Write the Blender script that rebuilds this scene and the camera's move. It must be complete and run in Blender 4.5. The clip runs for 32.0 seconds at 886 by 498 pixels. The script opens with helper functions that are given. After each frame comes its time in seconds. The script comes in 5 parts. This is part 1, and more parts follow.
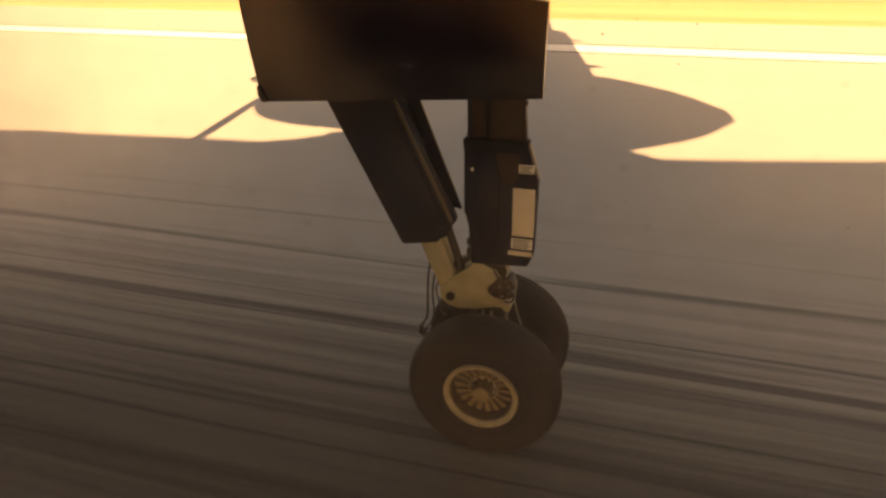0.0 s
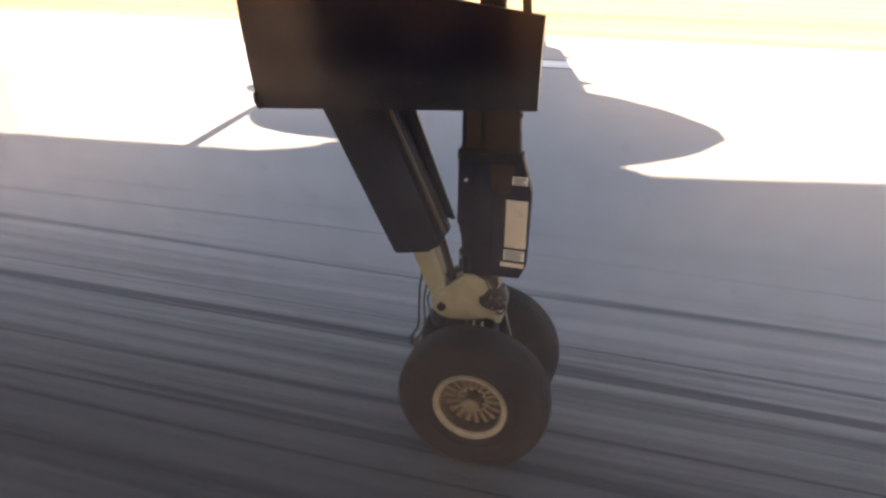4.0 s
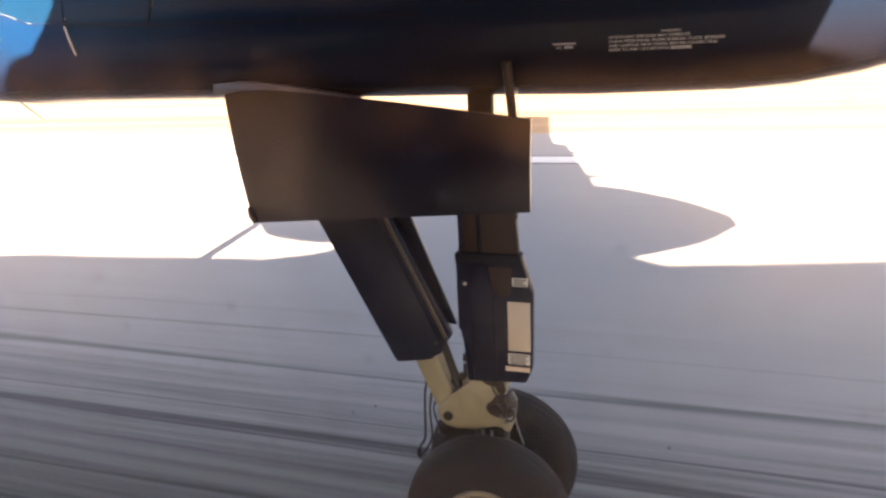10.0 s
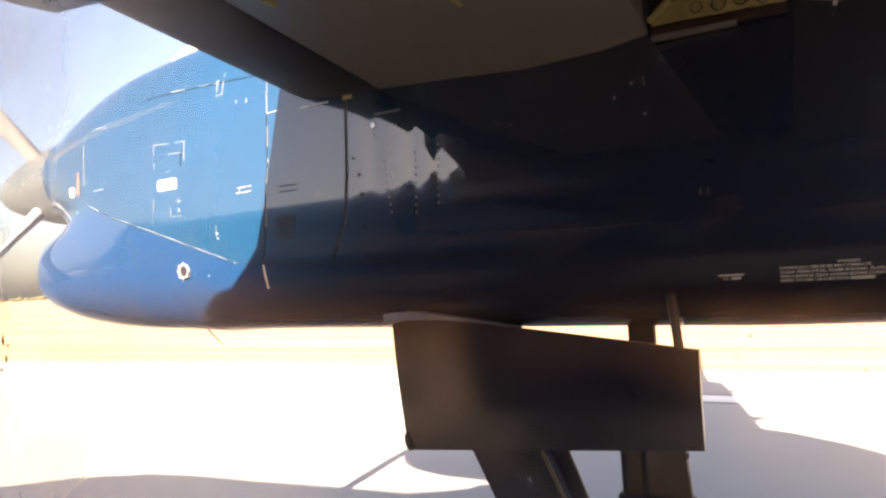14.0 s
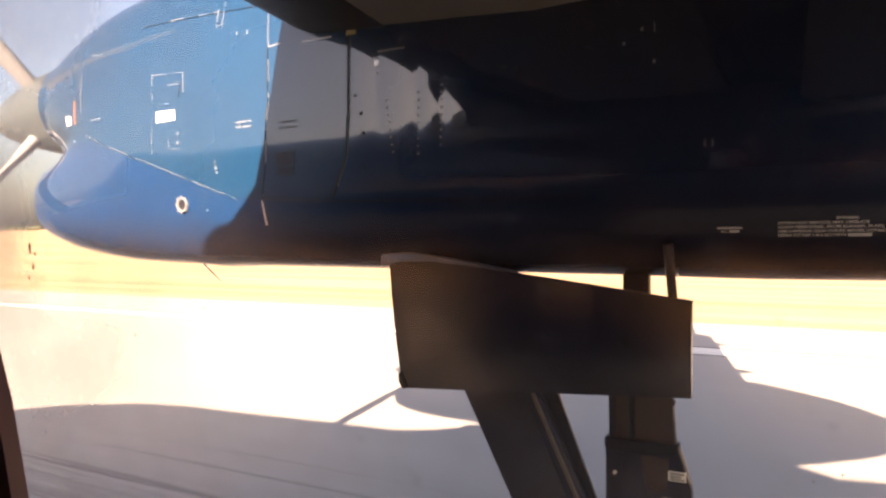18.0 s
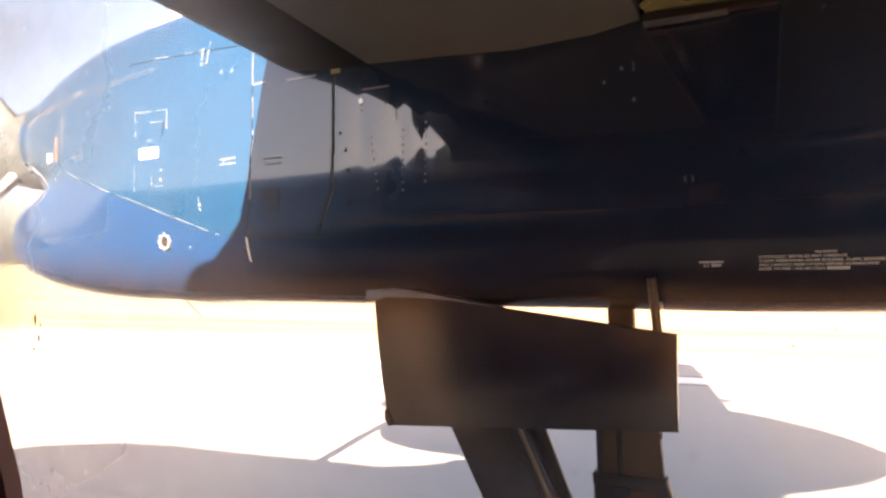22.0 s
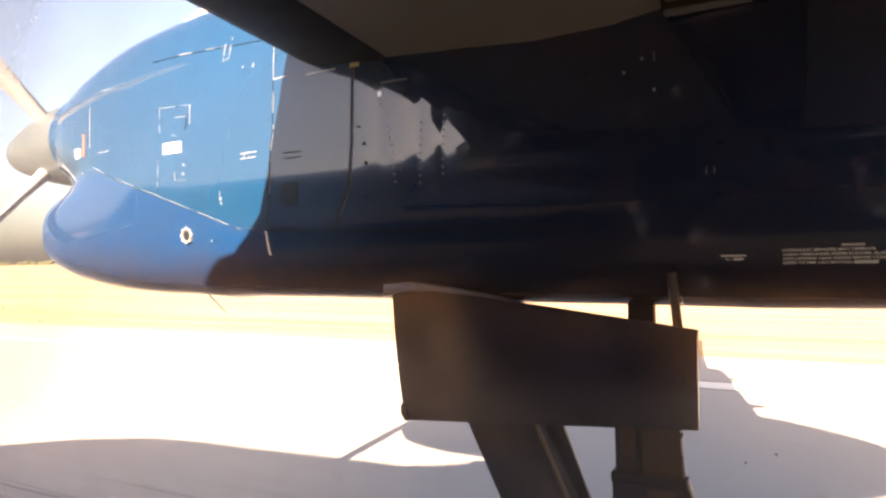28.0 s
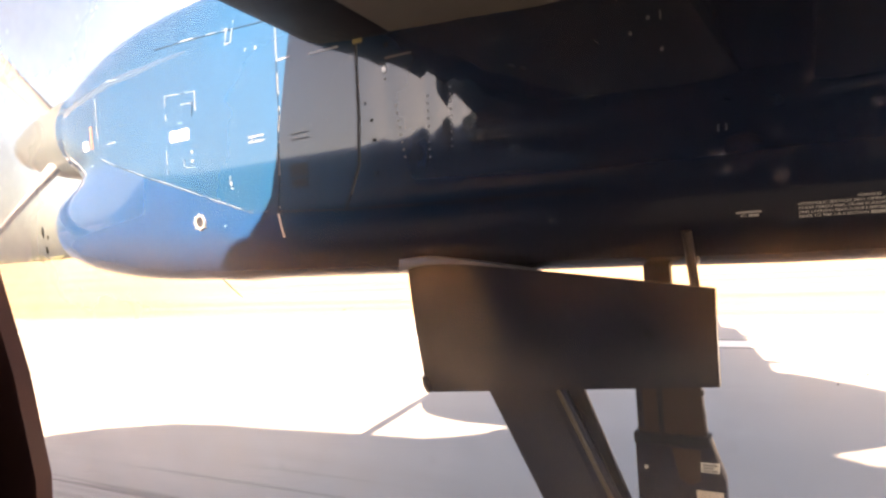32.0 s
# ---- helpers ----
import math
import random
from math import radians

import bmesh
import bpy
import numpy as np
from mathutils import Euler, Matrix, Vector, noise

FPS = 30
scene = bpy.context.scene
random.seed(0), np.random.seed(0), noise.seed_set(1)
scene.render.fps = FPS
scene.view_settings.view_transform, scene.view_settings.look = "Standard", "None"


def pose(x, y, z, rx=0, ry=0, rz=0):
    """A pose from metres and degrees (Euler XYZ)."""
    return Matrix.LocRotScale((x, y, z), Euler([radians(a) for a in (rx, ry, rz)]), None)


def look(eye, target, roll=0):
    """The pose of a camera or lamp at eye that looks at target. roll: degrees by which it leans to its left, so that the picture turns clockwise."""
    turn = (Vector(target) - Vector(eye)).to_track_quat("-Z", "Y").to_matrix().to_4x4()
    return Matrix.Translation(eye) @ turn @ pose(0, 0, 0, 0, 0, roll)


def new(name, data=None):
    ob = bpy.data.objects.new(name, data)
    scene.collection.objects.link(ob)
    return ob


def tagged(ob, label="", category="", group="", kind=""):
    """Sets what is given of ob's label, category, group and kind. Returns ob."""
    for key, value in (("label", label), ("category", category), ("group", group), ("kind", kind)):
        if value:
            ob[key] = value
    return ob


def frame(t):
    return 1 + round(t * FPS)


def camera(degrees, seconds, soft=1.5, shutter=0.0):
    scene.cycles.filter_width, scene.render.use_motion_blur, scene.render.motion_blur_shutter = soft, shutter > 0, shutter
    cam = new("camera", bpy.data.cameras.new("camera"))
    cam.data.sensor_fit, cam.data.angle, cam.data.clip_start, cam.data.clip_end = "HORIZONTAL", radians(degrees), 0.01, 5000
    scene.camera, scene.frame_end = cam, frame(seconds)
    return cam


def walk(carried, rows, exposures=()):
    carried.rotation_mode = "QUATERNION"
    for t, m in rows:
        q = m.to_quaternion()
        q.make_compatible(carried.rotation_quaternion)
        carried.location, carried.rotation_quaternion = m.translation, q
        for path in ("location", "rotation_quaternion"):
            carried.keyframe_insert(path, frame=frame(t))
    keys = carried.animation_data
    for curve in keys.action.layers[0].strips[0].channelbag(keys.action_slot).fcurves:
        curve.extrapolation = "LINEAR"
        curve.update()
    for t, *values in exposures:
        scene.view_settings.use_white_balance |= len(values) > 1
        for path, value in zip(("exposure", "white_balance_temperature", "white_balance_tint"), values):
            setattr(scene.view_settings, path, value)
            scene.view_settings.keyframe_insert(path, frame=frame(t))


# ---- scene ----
cam = camera(67.0, 32.0, soft=2.6)
PATH = [
    (0, (0.657, 0.21, 2.841), (0.135, 1.899, 1.907), -1.4),
    (0.5, (0.669, 0.221, 2.849), (0.135, 1.931, 1.961), -1.3),
    (1, (0.677, 0.213, 2.857), (0.096, 1.908, 1.969), -1.2),
    (1.5, (0.694, 0.225, 2.863), (0.127, 1.908, 1.944), -1.1),
    (2, (0.688, 0.213, 2.867), (0.078, 1.872, 1.932), -2.9),
    (2.5, (0.691, 0.21, 2.841), (0.111, 1.869, 1.886), -1.1),
    (3, (0.673, 0.199, 2.831), (0.123, 1.872, 1.883), -2.5),
    (3.5, (0.653, 0.185, 2.83), (0.114, 1.894, 1.943), -0.8),
    (5.5, (0.676, 0.248, 2.839), (0.239, 1.956, 1.895), 0.8),
    (6, (0.686, 0.239, 2.865), (0.094, 1.915, 1.949), -3.2),
    (6.5, (0.7, 0.257, 2.853), (0.135, 1.918, 1.893), -2.0),
    (7, (0.693, 0.267, 2.849), (0.155, 1.953, 1.918), -1.1),
    (7.5, (0.721, 0.282, 2.855), (0.177, 1.979, 1.947), -2.7),
    (8, (0.736, 0.283, 2.846), (0.094, 1.96, 1.964), -2.1),
    (8.5, (0.717, 0.278, 2.841), (0.138, 1.98, 1.965), -1.6),
    (9, (0.714, 0.304, 2.831), (0.221, 2.081, 2.058), -1.6),
    (9.5, (0.728, 0.312, 2.851), (0.226, 2.078, 2.06), -2.4),
    (10, (0.724, 0.306, 2.834), (0.14, 2.112, 2.202), -3.3),
    (10.5, (0.701, 0.293, 2.846), (0.078, 2.123, 2.335), -3.9),
    (11, (0.696, 0.28, 2.845), (-0.007, 2.103, 2.418), -4.0),
    (11.5, (0.689, 0.295, 2.828), (-0.101, 2.107, 2.521), -4.7),
    (12, (0.664, 0.265, 2.815), (-0.277, 2.028, 2.74), -7.0),
    (12.5, (0.653, 0.249, 2.809), (-0.237, 2.04, 2.86), -3.1),
    (13, (0.645, 0.229, 2.823), (-0.258, 2.011, 2.892), -2.5),
    (13.5, (0.657, 0.253, 2.82), (-0.303, 2.006, 2.886), -4.1),
    (15.5, (0.652, 0.253, 2.827), (-0.307, 2.004, 2.939), -0.4),
    (16, (0.651, 0.255, 2.831), (-0.352, 1.983, 2.935), -0.0),
    (16.5, (0.651, 0.252, 2.831), (-0.37, 1.969, 2.921), 0.1),
    (17, (0.65, 0.242, 2.835), (-0.381, 1.954, 2.928), -0.3),
    (17.5, (0.642, 0.23, 2.829), (-0.349, 1.968, 2.84), -1.6),
    (18, (0.646, 0.242, 2.81), (-0.305, 1.999, 2.719), -1.5),
    (18.5, (0.653, 0.251, 2.8), (-0.294, 2.011, 2.72), -1.5),
    (19, (0.658, 0.258, 2.81), (-0.316, 2.004, 2.761), -1.8),
    (19.5, (0.654, 0.256, 2.804), (-0.278, 2.025, 2.798), -0.5),
    (20, (0.661, 0.261, 2.817), (-0.23, 2.051, 2.85), -0.8),
    (20.5, (0.66, 0.262, 2.827), (-0.239, 2.048, 2.869), -1.1),
    (21, (0.66, 0.256, 2.826), (-0.249, 2.036, 2.872), -1.4),
    (21.5, (0.652, 0.249, 2.825), (-0.265, 2.026, 2.863), -2.7),
    (22, (0.639, 0.231, 2.83), (-0.264, 2.015, 2.83), -2.0),
    (22.5, (0.641, 0.237, 2.831), (-0.26, 2.018, 2.712), -1.3),
    (23, (0.654, 0.25, 2.817), (-0.248, 2.026, 2.637), -1.5),
    (23.5, (0.655, 0.249, 2.806), (-0.245, 2.023, 2.597), -0.7),
    (24, (0.658, 0.25, 2.796), (-0.257, 2.017, 2.596), -1.7),
    (24.5, (0.658, 0.257, 2.8), (-0.26, 2.027, 2.646), -2.1),
    (25, (0.659, 0.264, 2.813), (-0.272, 2.034, 2.806), -2.3),
    (25.5, (0.656, 0.257, 2.82), (-0.276, 2.026, 2.848), -3.1),
    (27.5, (0.66, 0.265, 2.793), (-0.292, 2.023, 2.78), -2.9),
    (28, (0.665, 0.268, 2.789), (-0.309, 2.015, 2.8), -1.6),
    (28.5, (0.66, 0.263, 2.781), (-0.308, 2.014, 2.801), -1.9),
    (29, (0.67, 0.283, 2.78), (-0.27, 2.048, 2.797), -2.9),
    (29.5, (0.668, 0.277, 2.786), (-0.247, 2.055, 2.802), -2.3),
    (30, (0.676, 0.288, 2.778), (-0.244, 2.064, 2.807), -3.0),
    (30.5, (0.679, 0.3, 2.771), (-0.277, 2.055, 2.849), -3.9),
    (31, (0.68, 0.301, 2.776), (-0.311, 2.031, 2.927), -2.9),
    (31.5, (0.667, 0.263, 2.802), (-0.33, 1.986, 2.99), -2.1),
    (32, (0.648, 0.245, 2.785), (-0.35, 1.977, 2.72), -4.7),
]

# ---- world and sun ----
EXPO = [(0.0, 2.36, 18500, 28), (1.0, 2.34, 16500, 26), (1.5, 2.25, 14500, 20), (2.0, 2.03, 10500, 14), (2.5, 2.25, 8000, 20), (3.0, 2.92, 7300, 20), (3.5, 3.04, 7150, 20), (5.5, 3.28, 6300, 10),
        (6.2, 3.26, 6200, 9), (7.0, 3.10, 7750, 21), (8.0, 3.95, 6950, 14), (9.0, 3.80, 6550, 15), (10.0, 3.40, 7200, 22), (11.0, 2.74, 7950, 24), (12.0, 2.29, 7550, 29), (12.5, 2.54, 7450, 20),
        (13.0, 3.21, 7050, 22), (13.5, 3.26, 7150, 22), (15.5, 3.62, 7950, 24), (17.0, 3.88, 8550, 25), (17.5, 3.39, 7800, 21), (18.0, 2.92, 7650, 27), (19.0, 2.52, 7150, 28), (20.0, 2.69, 7350, 29),
        (21.0, 3.27, 7000, 22), (22.0, 3.57, 7700, 24), (23.0, 3.10, 7700, 25), (24.0, 2.18, 7550, 18), (25.5, 2.65, 7250, 34), (28.0, 3.20, 7750, 25), (29.0, 3.23, 7950, 25), (30.0, 3.67, 8300, 24),
        (31.0, 3.75, 8500, 26), (32.0, 3.62, 7900, 23)]
walk(cam, [(t, look(eye, target, roll)) for t, eye, target, roll in PATH], EXPO)

world = bpy.data.worlds.new("sky")
scene.world = world
world.use_nodes = True
wn = world.node_tree.nodes
wl = world.node_tree.links
wn.clear()
sky = wn.new("ShaderNodeTexSky")
sky.sky_type = "NISHITA"
sky.sun_disc = False
sky.sun_elevation = radians(25.6)
sky.sun_rotation = radians(171.5)
sky.dust_density = 3.2
bg = wn.new("ShaderNodeBackground")
bg.inputs["Strength"].default_value = 0.050
wo = wn.new("ShaderNodeOutputWorld")
wl.new(sky.outputs[0], bg.inputs["Color"])
wl.new(bg.outputs[0], wo.inputs["Surface"])

sun = new("sun", bpy.data.lights.new("sun", "SUN"))
sun.data.energy = 5.0
sun.data.angle = radians(0.5)
sun.data.color = (1.0, 0.86, 0.66)
sun.matrix_world = look((1.0, -10.0, 14.0), (1.0 - 0.15 * 10, 0.0, 14.0 - 4.85))


# ---- materials ----
def mat(name, base, rough=0.5, metal=0.0, vary=0.25, scale=6.0, bump=0.0, coat=0.0, stretch=(1, 1, 1), fine=60.0, spec=0.5, ior=1.5):
    """A painted or plain surface: broad stains, fine grain, uneven gloss and slight relief."""
    m = bpy.data.materials.new(name)
    m.use_nodes = True
    nt = m.node_tree
    b = nt.nodes["Principled BSDF"]
    co = nt.nodes.new("ShaderNodeTexCoord")
    mp = nt.nodes.new("ShaderNodeMapping")
    mp.inputs["Scale"].default_value = stretch
    nt.links.new(co.outputs["Object"], mp.inputs["Vector"])
    n1 = nt.nodes.new("ShaderNodeTexNoise")
    n1.inputs["Scale"].default_value, n1.inputs["Detail"].default_value = scale, 6
    n2 = nt.nodes.new("ShaderNodeTexNoise")
    n2.inputs["Scale"].default_value, n2.inputs["Detail"].default_value = fine, 3
    for n in (n1, n2):
        nt.links.new(mp.outputs[0], n.inputs["Vector"])
    add = nt.nodes.new("ShaderNodeMath")
    add.operation = "MULTIPLY_ADD"
    add.inputs[1].default_value, add.inputs[2].default_value = 0.35, 0.0
    nt.links.new(n2.outputs["Fac"], add.inputs[0])
    sm = nt.nodes.new("ShaderNodeMath")
    sm.operation = "MULTIPLY_ADD"
    sm.inputs[1].default_value = 0.65
    nt.links.new(n1.outputs["Fac"], sm.inputs[0])
    nt.links.new(add.outputs[0], sm.inputs[2])
    ramp = nt.nodes.new("ShaderNodeValToRGB")
    ramp.color_ramp.elements[0].position, ramp.color_ramp.elements[1].position = 0.30, 0.70
    ramp.color_ramp.elements[0].color = (*[c * (1 - vary) for c in base], 1)
    ramp.color_ramp.elements[1].color = (*[min(1, c * (1 + vary)) for c in base], 1)
    nt.links.new(sm.outputs[0], ramp.inputs[0])
    nt.links.new(ramp.outputs[0], b.inputs["Base Color"])
    rr = nt.nodes.new("ShaderNodeMapRange")
    rr.inputs["To Min"].default_value, rr.inputs["To Max"].default_value = rough * 0.75, min(1, rough * 1.25)
    nt.links.new(n1.outputs["Fac"], rr.inputs["Value"])
    nt.links.new(rr.outputs[0], b.inputs["Roughness"])
    b.inputs["Metallic"].default_value = metal
    b.inputs["Coat Weight"].default_value = coat
    b.inputs["Coat Roughness"].default_value = 0.04
    b.inputs["Coat IOR"].default_value = ior
    b.inputs["Specular IOR Level"].default_value = spec
    if bump:
        bp = nt.nodes.new("ShaderNodeBump")
        bp.inputs["Strength"].default_value, bp.inputs["Distance"].default_value = 0.5, bump
        nt.links.new(sm.outputs[0], bp.inputs["Height"])
        nt.links.new(bp.outputs[0], b.inputs["Normal"])
    return m


def streaked(name, stops, along, rough, bump=0.002, marks=None):
    """Ground drawn out along the runway: bands across y, long drifts along x. marks: (darkest, scale) of rubber bands."""
    m = bpy.data.materials.new(name)
    m.use_nodes = True
    nt = m.node_tree
    b = nt.nodes["Principled BSDF"]
    co = nt.nodes.new("ShaderNodeTexCoord")
    facs = []
    for sx, sy, sc in along:
        mp = nt.nodes.new("ShaderNodeMapping")
        mp.inputs["Scale"].default_value = (sx, sy, 1)
        nt.links.new(co.outputs["Object"], mp.inputs["Vector"])
        n = nt.nodes.new("ShaderNodeTexNoise")
        n.inputs["Scale"].default_value, n.inputs["Detail"].default_value = sc, 4
        nt.links.new(mp.outputs[0], n.inputs["Vector"])
        facs.append(n.outputs["Fac"])
    mix = facs[0]
    for f in facs[1:]:
        a = nt.nodes.new("ShaderNodeMix")
        a.inputs["Factor"].default_value = 0.5
        nt.links.new(mix, a.inputs["A"])
        nt.links.new(f, a.inputs["B"])
        mix = a.outputs["Result"]
    ramp = nt.nodes.new("ShaderNodeValToRGB")
    ramp.color_ramp.elements[0].position, ramp.color_ramp.elements[0].color = stops[0][0], (*stops[0][1], 1)
    ramp.color_ramp.elements[1].position, ramp.color_ramp.elements[1].color = stops[-1][0], (*stops[-1][1], 1)
    for p, c in stops[1:-1]:
        ramp.color_ramp.elements.new(p).color = (*c, 1)
    nt.links.new(mix, ramp.inputs[0])
    colour = ramp.outputs[0]
    if marks:
        mp = nt.nodes.new("ShaderNodeMapping")
        mp.inputs["Scale"].default_value = (0.018, 1, 1)
        mp.inputs["Rotation"].default_value = (0, 0, radians(0.6))
        nt.links.new(co.outputs["Object"], mp.inputs["Vector"])
        n = nt.nodes.new("ShaderNodeTexNoise")
        n.inputs["Scale"].default_value, n.inputs["Detail"].default_value = marks[1], 7
        n.inputs["Roughness"].default_value = 0.72
        nt.links.new(mp.outputs[0], n.inputs["Vector"])
        r2 = nt.nodes.new("ShaderNodeValToRGB")
        r2.color_ramp.elements[0].position, r2.color_ramp.elements[0].color = 0.36, (marks[0],) * 3 + (1,)
        r2.color_ramp.elements[1].position, r2.color_ramp.elements[1].color = 0.56, (1, 1, 1, 1)
        nt.links.new(n.outputs["Fac"], r2.inputs[0])
        # rubber lies only on the touch-down lane beside the gear
        sp = nt.nodes.new("ShaderNodeSeparateXYZ")
        nt.links.new(co.outputs["Object"], sp.inputs[0])
        mr = nt.nodes.new("ShaderNodeMapRange")
        mr.inputs["From Min"].default_value, mr.inputs["From Max"].default_value = 4.0, 5.6
        nt.links.new(sp.outputs["Y"], mr.inputs["Value"])
        fade = nt.nodes.new("ShaderNodeMix")
        fade.data_type = "RGBA"
        nt.links.new(mr.outputs[0], fade.inputs["Factor"])
        nt.links.new(r2.outputs[0], fade.inputs["A"])
        fade.inputs["B"].default_value = (1, 1, 1, 1)
        # the ground darkens towards the hull: rubber, and shade put into the colour
        rubber_shade = nt.nodes.new("ShaderNodeMapRange")
        rubber_shade.interpolation_type = "SMOOTHSTEP"
        rubber_shade.inputs["From Min"].default_value, rubber_shade.inputs["From Max"].default_value = 2.3, 4.9
        rubber_shade.inputs["To Min"].default_value, rubber_shade.inputs["To Max"].default_value = 0.17, 1.0
        nt.links.new(sp.outputs["Y"], rubber_shade.inputs["Value"])
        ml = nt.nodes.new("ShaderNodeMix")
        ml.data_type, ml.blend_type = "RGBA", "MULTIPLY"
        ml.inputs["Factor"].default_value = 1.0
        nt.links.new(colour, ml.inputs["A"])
        nt.links.new(rubber_shade.outputs[0], ml.inputs["B"])
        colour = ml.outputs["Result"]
        mu = nt.nodes.new("ShaderNodeMix")
        mu.data_type, mu.blend_type = "RGBA", "MULTIPLY"
        mu.inputs["Factor"].default_value = 1.0
        nt.links.new(colour, mu.inputs["A"])
        nt.links.new(fade.outputs["Result"], mu.inputs["B"])
        colour = mu.outputs["Result"]
        # a few long thin skid lines, fading in and out along the runway
        mp = nt.nodes.new("ShaderNodeMapping")
        mp.inputs["Scale"].default_value = (0.010, 0.62, 1)
        mp.inputs["Rotation"].default_value = (0, 0, radians(-0.5))
        nt.links.new(co.outputs["Object"], mp.inputs["Vector"])
        n = nt.nodes.new("ShaderNodeTexNoise")
        n.inputs["Scale"].default_value, n.inputs["Detail"].default_value = 2.2, 3
        n.inputs["Roughness"].default_value = 0.6
        nt.links.new(mp.outputs[0], n.inputs["Vector"])
        off = nt.nodes.new("ShaderNodeMath")
        off.operation = "SUBTRACT"
        off.inputs[1].default_value = 0.5
        nt.links.new(n.outputs["Fac"], off.inputs[0])
        ab = nt.nodes.new("ShaderNodeMath")
        ab.operation = "ABSOLUTE"
        nt.links.new(off.outputs[0], ab.inputs[0])
        skid = nt.nodes.new("ShaderNodeMapRange")
        skid.interpolation_type = "SMOOTHSTEP"
        skid.inputs["From Min"].default_value, skid.inputs["From Max"].default_value = 0.002, 0.017
        skid.inputs["To Min"].default_value, skid.inputs["To Max"].default_value = 0.42, 1.0
        nt.links.new(ab.outputs[0], skid.inputs["Value"])
        reach = nt.nodes.new("ShaderNodeMapRange")
        reach.inputs["From Min"].default_value, reach.inputs["From Max"].default_value = 4.6, 6.4
        nt.links.new(sp.outputs["Y"], reach.inputs["Value"])
        thin = nt.nodes.new("ShaderNodeMix")
        nt.links.new(reach.outputs[0], thin.inputs["Factor"])
        nt.links.new(skid.outputs[0], thin.inputs["A"])
        thin.inputs["B"].default_value = 1.0
        ms = nt.nodes.new("ShaderNodeMix")
        ms.data_type, ms.blend_type = "RGBA", "MULTIPLY"
        ms.inputs["Factor"].default_value = 1.0
        nt.links.new(colour, ms.inputs["A"])
        nt.links.new(thin.outputs["Result"], ms.inputs["B"])
        colour = ms.outputs["Result"]
    nt.links.new(colour, b.inputs["Base Color"])
    b.inputs["Roughness"].default_value = rough
    bp = nt.nodes.new("ShaderNodeBump")
    bp.inputs["Strength"].default_value, bp.inputs["Distance"].default_value = 0.4, bump
    nt.links.new(mix, bp.inputs["Height"])
    nt.links.new(bp.outputs[0], b.inputs["Normal"])
    return m


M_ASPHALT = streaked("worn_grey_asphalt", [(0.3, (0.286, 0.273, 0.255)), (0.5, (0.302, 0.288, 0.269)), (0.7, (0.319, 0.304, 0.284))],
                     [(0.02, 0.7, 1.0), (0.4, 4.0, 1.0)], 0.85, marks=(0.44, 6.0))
M_GRASS = streaked("dry_grass", [(0.32, (0.235, 0.151, 0.071)), (0.45, (0.336, 0.218, 0.109)), (0.55, (0.412, 0.273, 0.147)), (0.7, (0.445, 0.332, 0.202))],
                   [(0.012, 0.10, 1.0), (0.03, 0.9, 1.0)], 0.95, 0.02)
M_LINE = mat("worn_white_road_paint", (0.6624, 0.6440, 0.5888), 0.6, vary=0.12, scale=2.0, stretch=(0.05, 3, 1), bump=0.0008)
M_EDGE = mat("black_road_paint", (0.05, 0.05, 0.05), 0.7, vary=0.3, scale=3.0, stretch=(0.05, 3, 1))
M_TREE = mat("dark_foliage", (0.05, 0.055, 0.025), 0.9, vary=0.5, scale=0.4, bump=0.05)
M_BLUE = mat("glossy_blue_paint", (0.0025, 0.0285, 0.073), 0.22, vary=0.06, scale=3.0, coat=1.0, fine=9, ior=1.68, spec=0.08)
# the belly panels below the joint are dull with grime
bn = M_BLUE.node_tree
bsp = bn.nodes.new("ShaderNodeSeparateXYZ")
bn.links.new(bn.nodes["Texture Coordinate"].outputs["Object"], bsp.inputs[0])
bmr = bn.nodes.new("ShaderNodeMapRange")
bmr.inputs["From Min"].default_value, bmr.inputs["From Max"].default_value = 2.86, 3.0
bmr.inputs["To Min"].default_value, bmr.inputs["To Max"].default_value = 0.04, 1.0
bn.links.new(bsp.outputs["Z"], bmr.inputs["Value"])
bn.links.new(bmr.outputs[0], bn.nodes["Principled BSDF"].inputs["Coat Weight"])
# brown tint on the belly, uneven along its upper limit
bno = bn.nodes.new("ShaderNodeTexNoise")
bno.inputs["Scale"].default_value, bno.inputs["Detail"].default_value = 3.0, 5
bn.links.new(bn.nodes["Texture Coordinate"].outputs["Object"], bno.inputs["Vector"])
bad = bn.nodes.new("ShaderNodeMath")
bad.operation = "MULTIPLY_ADD"
bad.inputs[1].default_value = 0.25
bn.links.new(bno.outputs["Fac"], bad.inputs[0])
bn.links.new(bsp.outputs["Z"], bad.inputs[2])
bm2 = bn.nodes.new("ShaderNodeMapRange")
bm2.inputs["From Min"].default_value, bm2.inputs["From Max"].default_value = 2.70, 3.02
bm2.inputs["To Min"].default_value, bm2.inputs["To Max"].default_value = 0.62, 0.0
bn.links.new(bad.outputs[0], bm2.inputs["Value"])
bmx = bn.nodes.new("ShaderNodeMix")
bmx.data_type = "RGBA"
bmx.inputs["B"].default_value = (0.022, 0.013, 0.010, 1)
bn.links.new(bm2.outputs[0], bmx.inputs["Factor"])
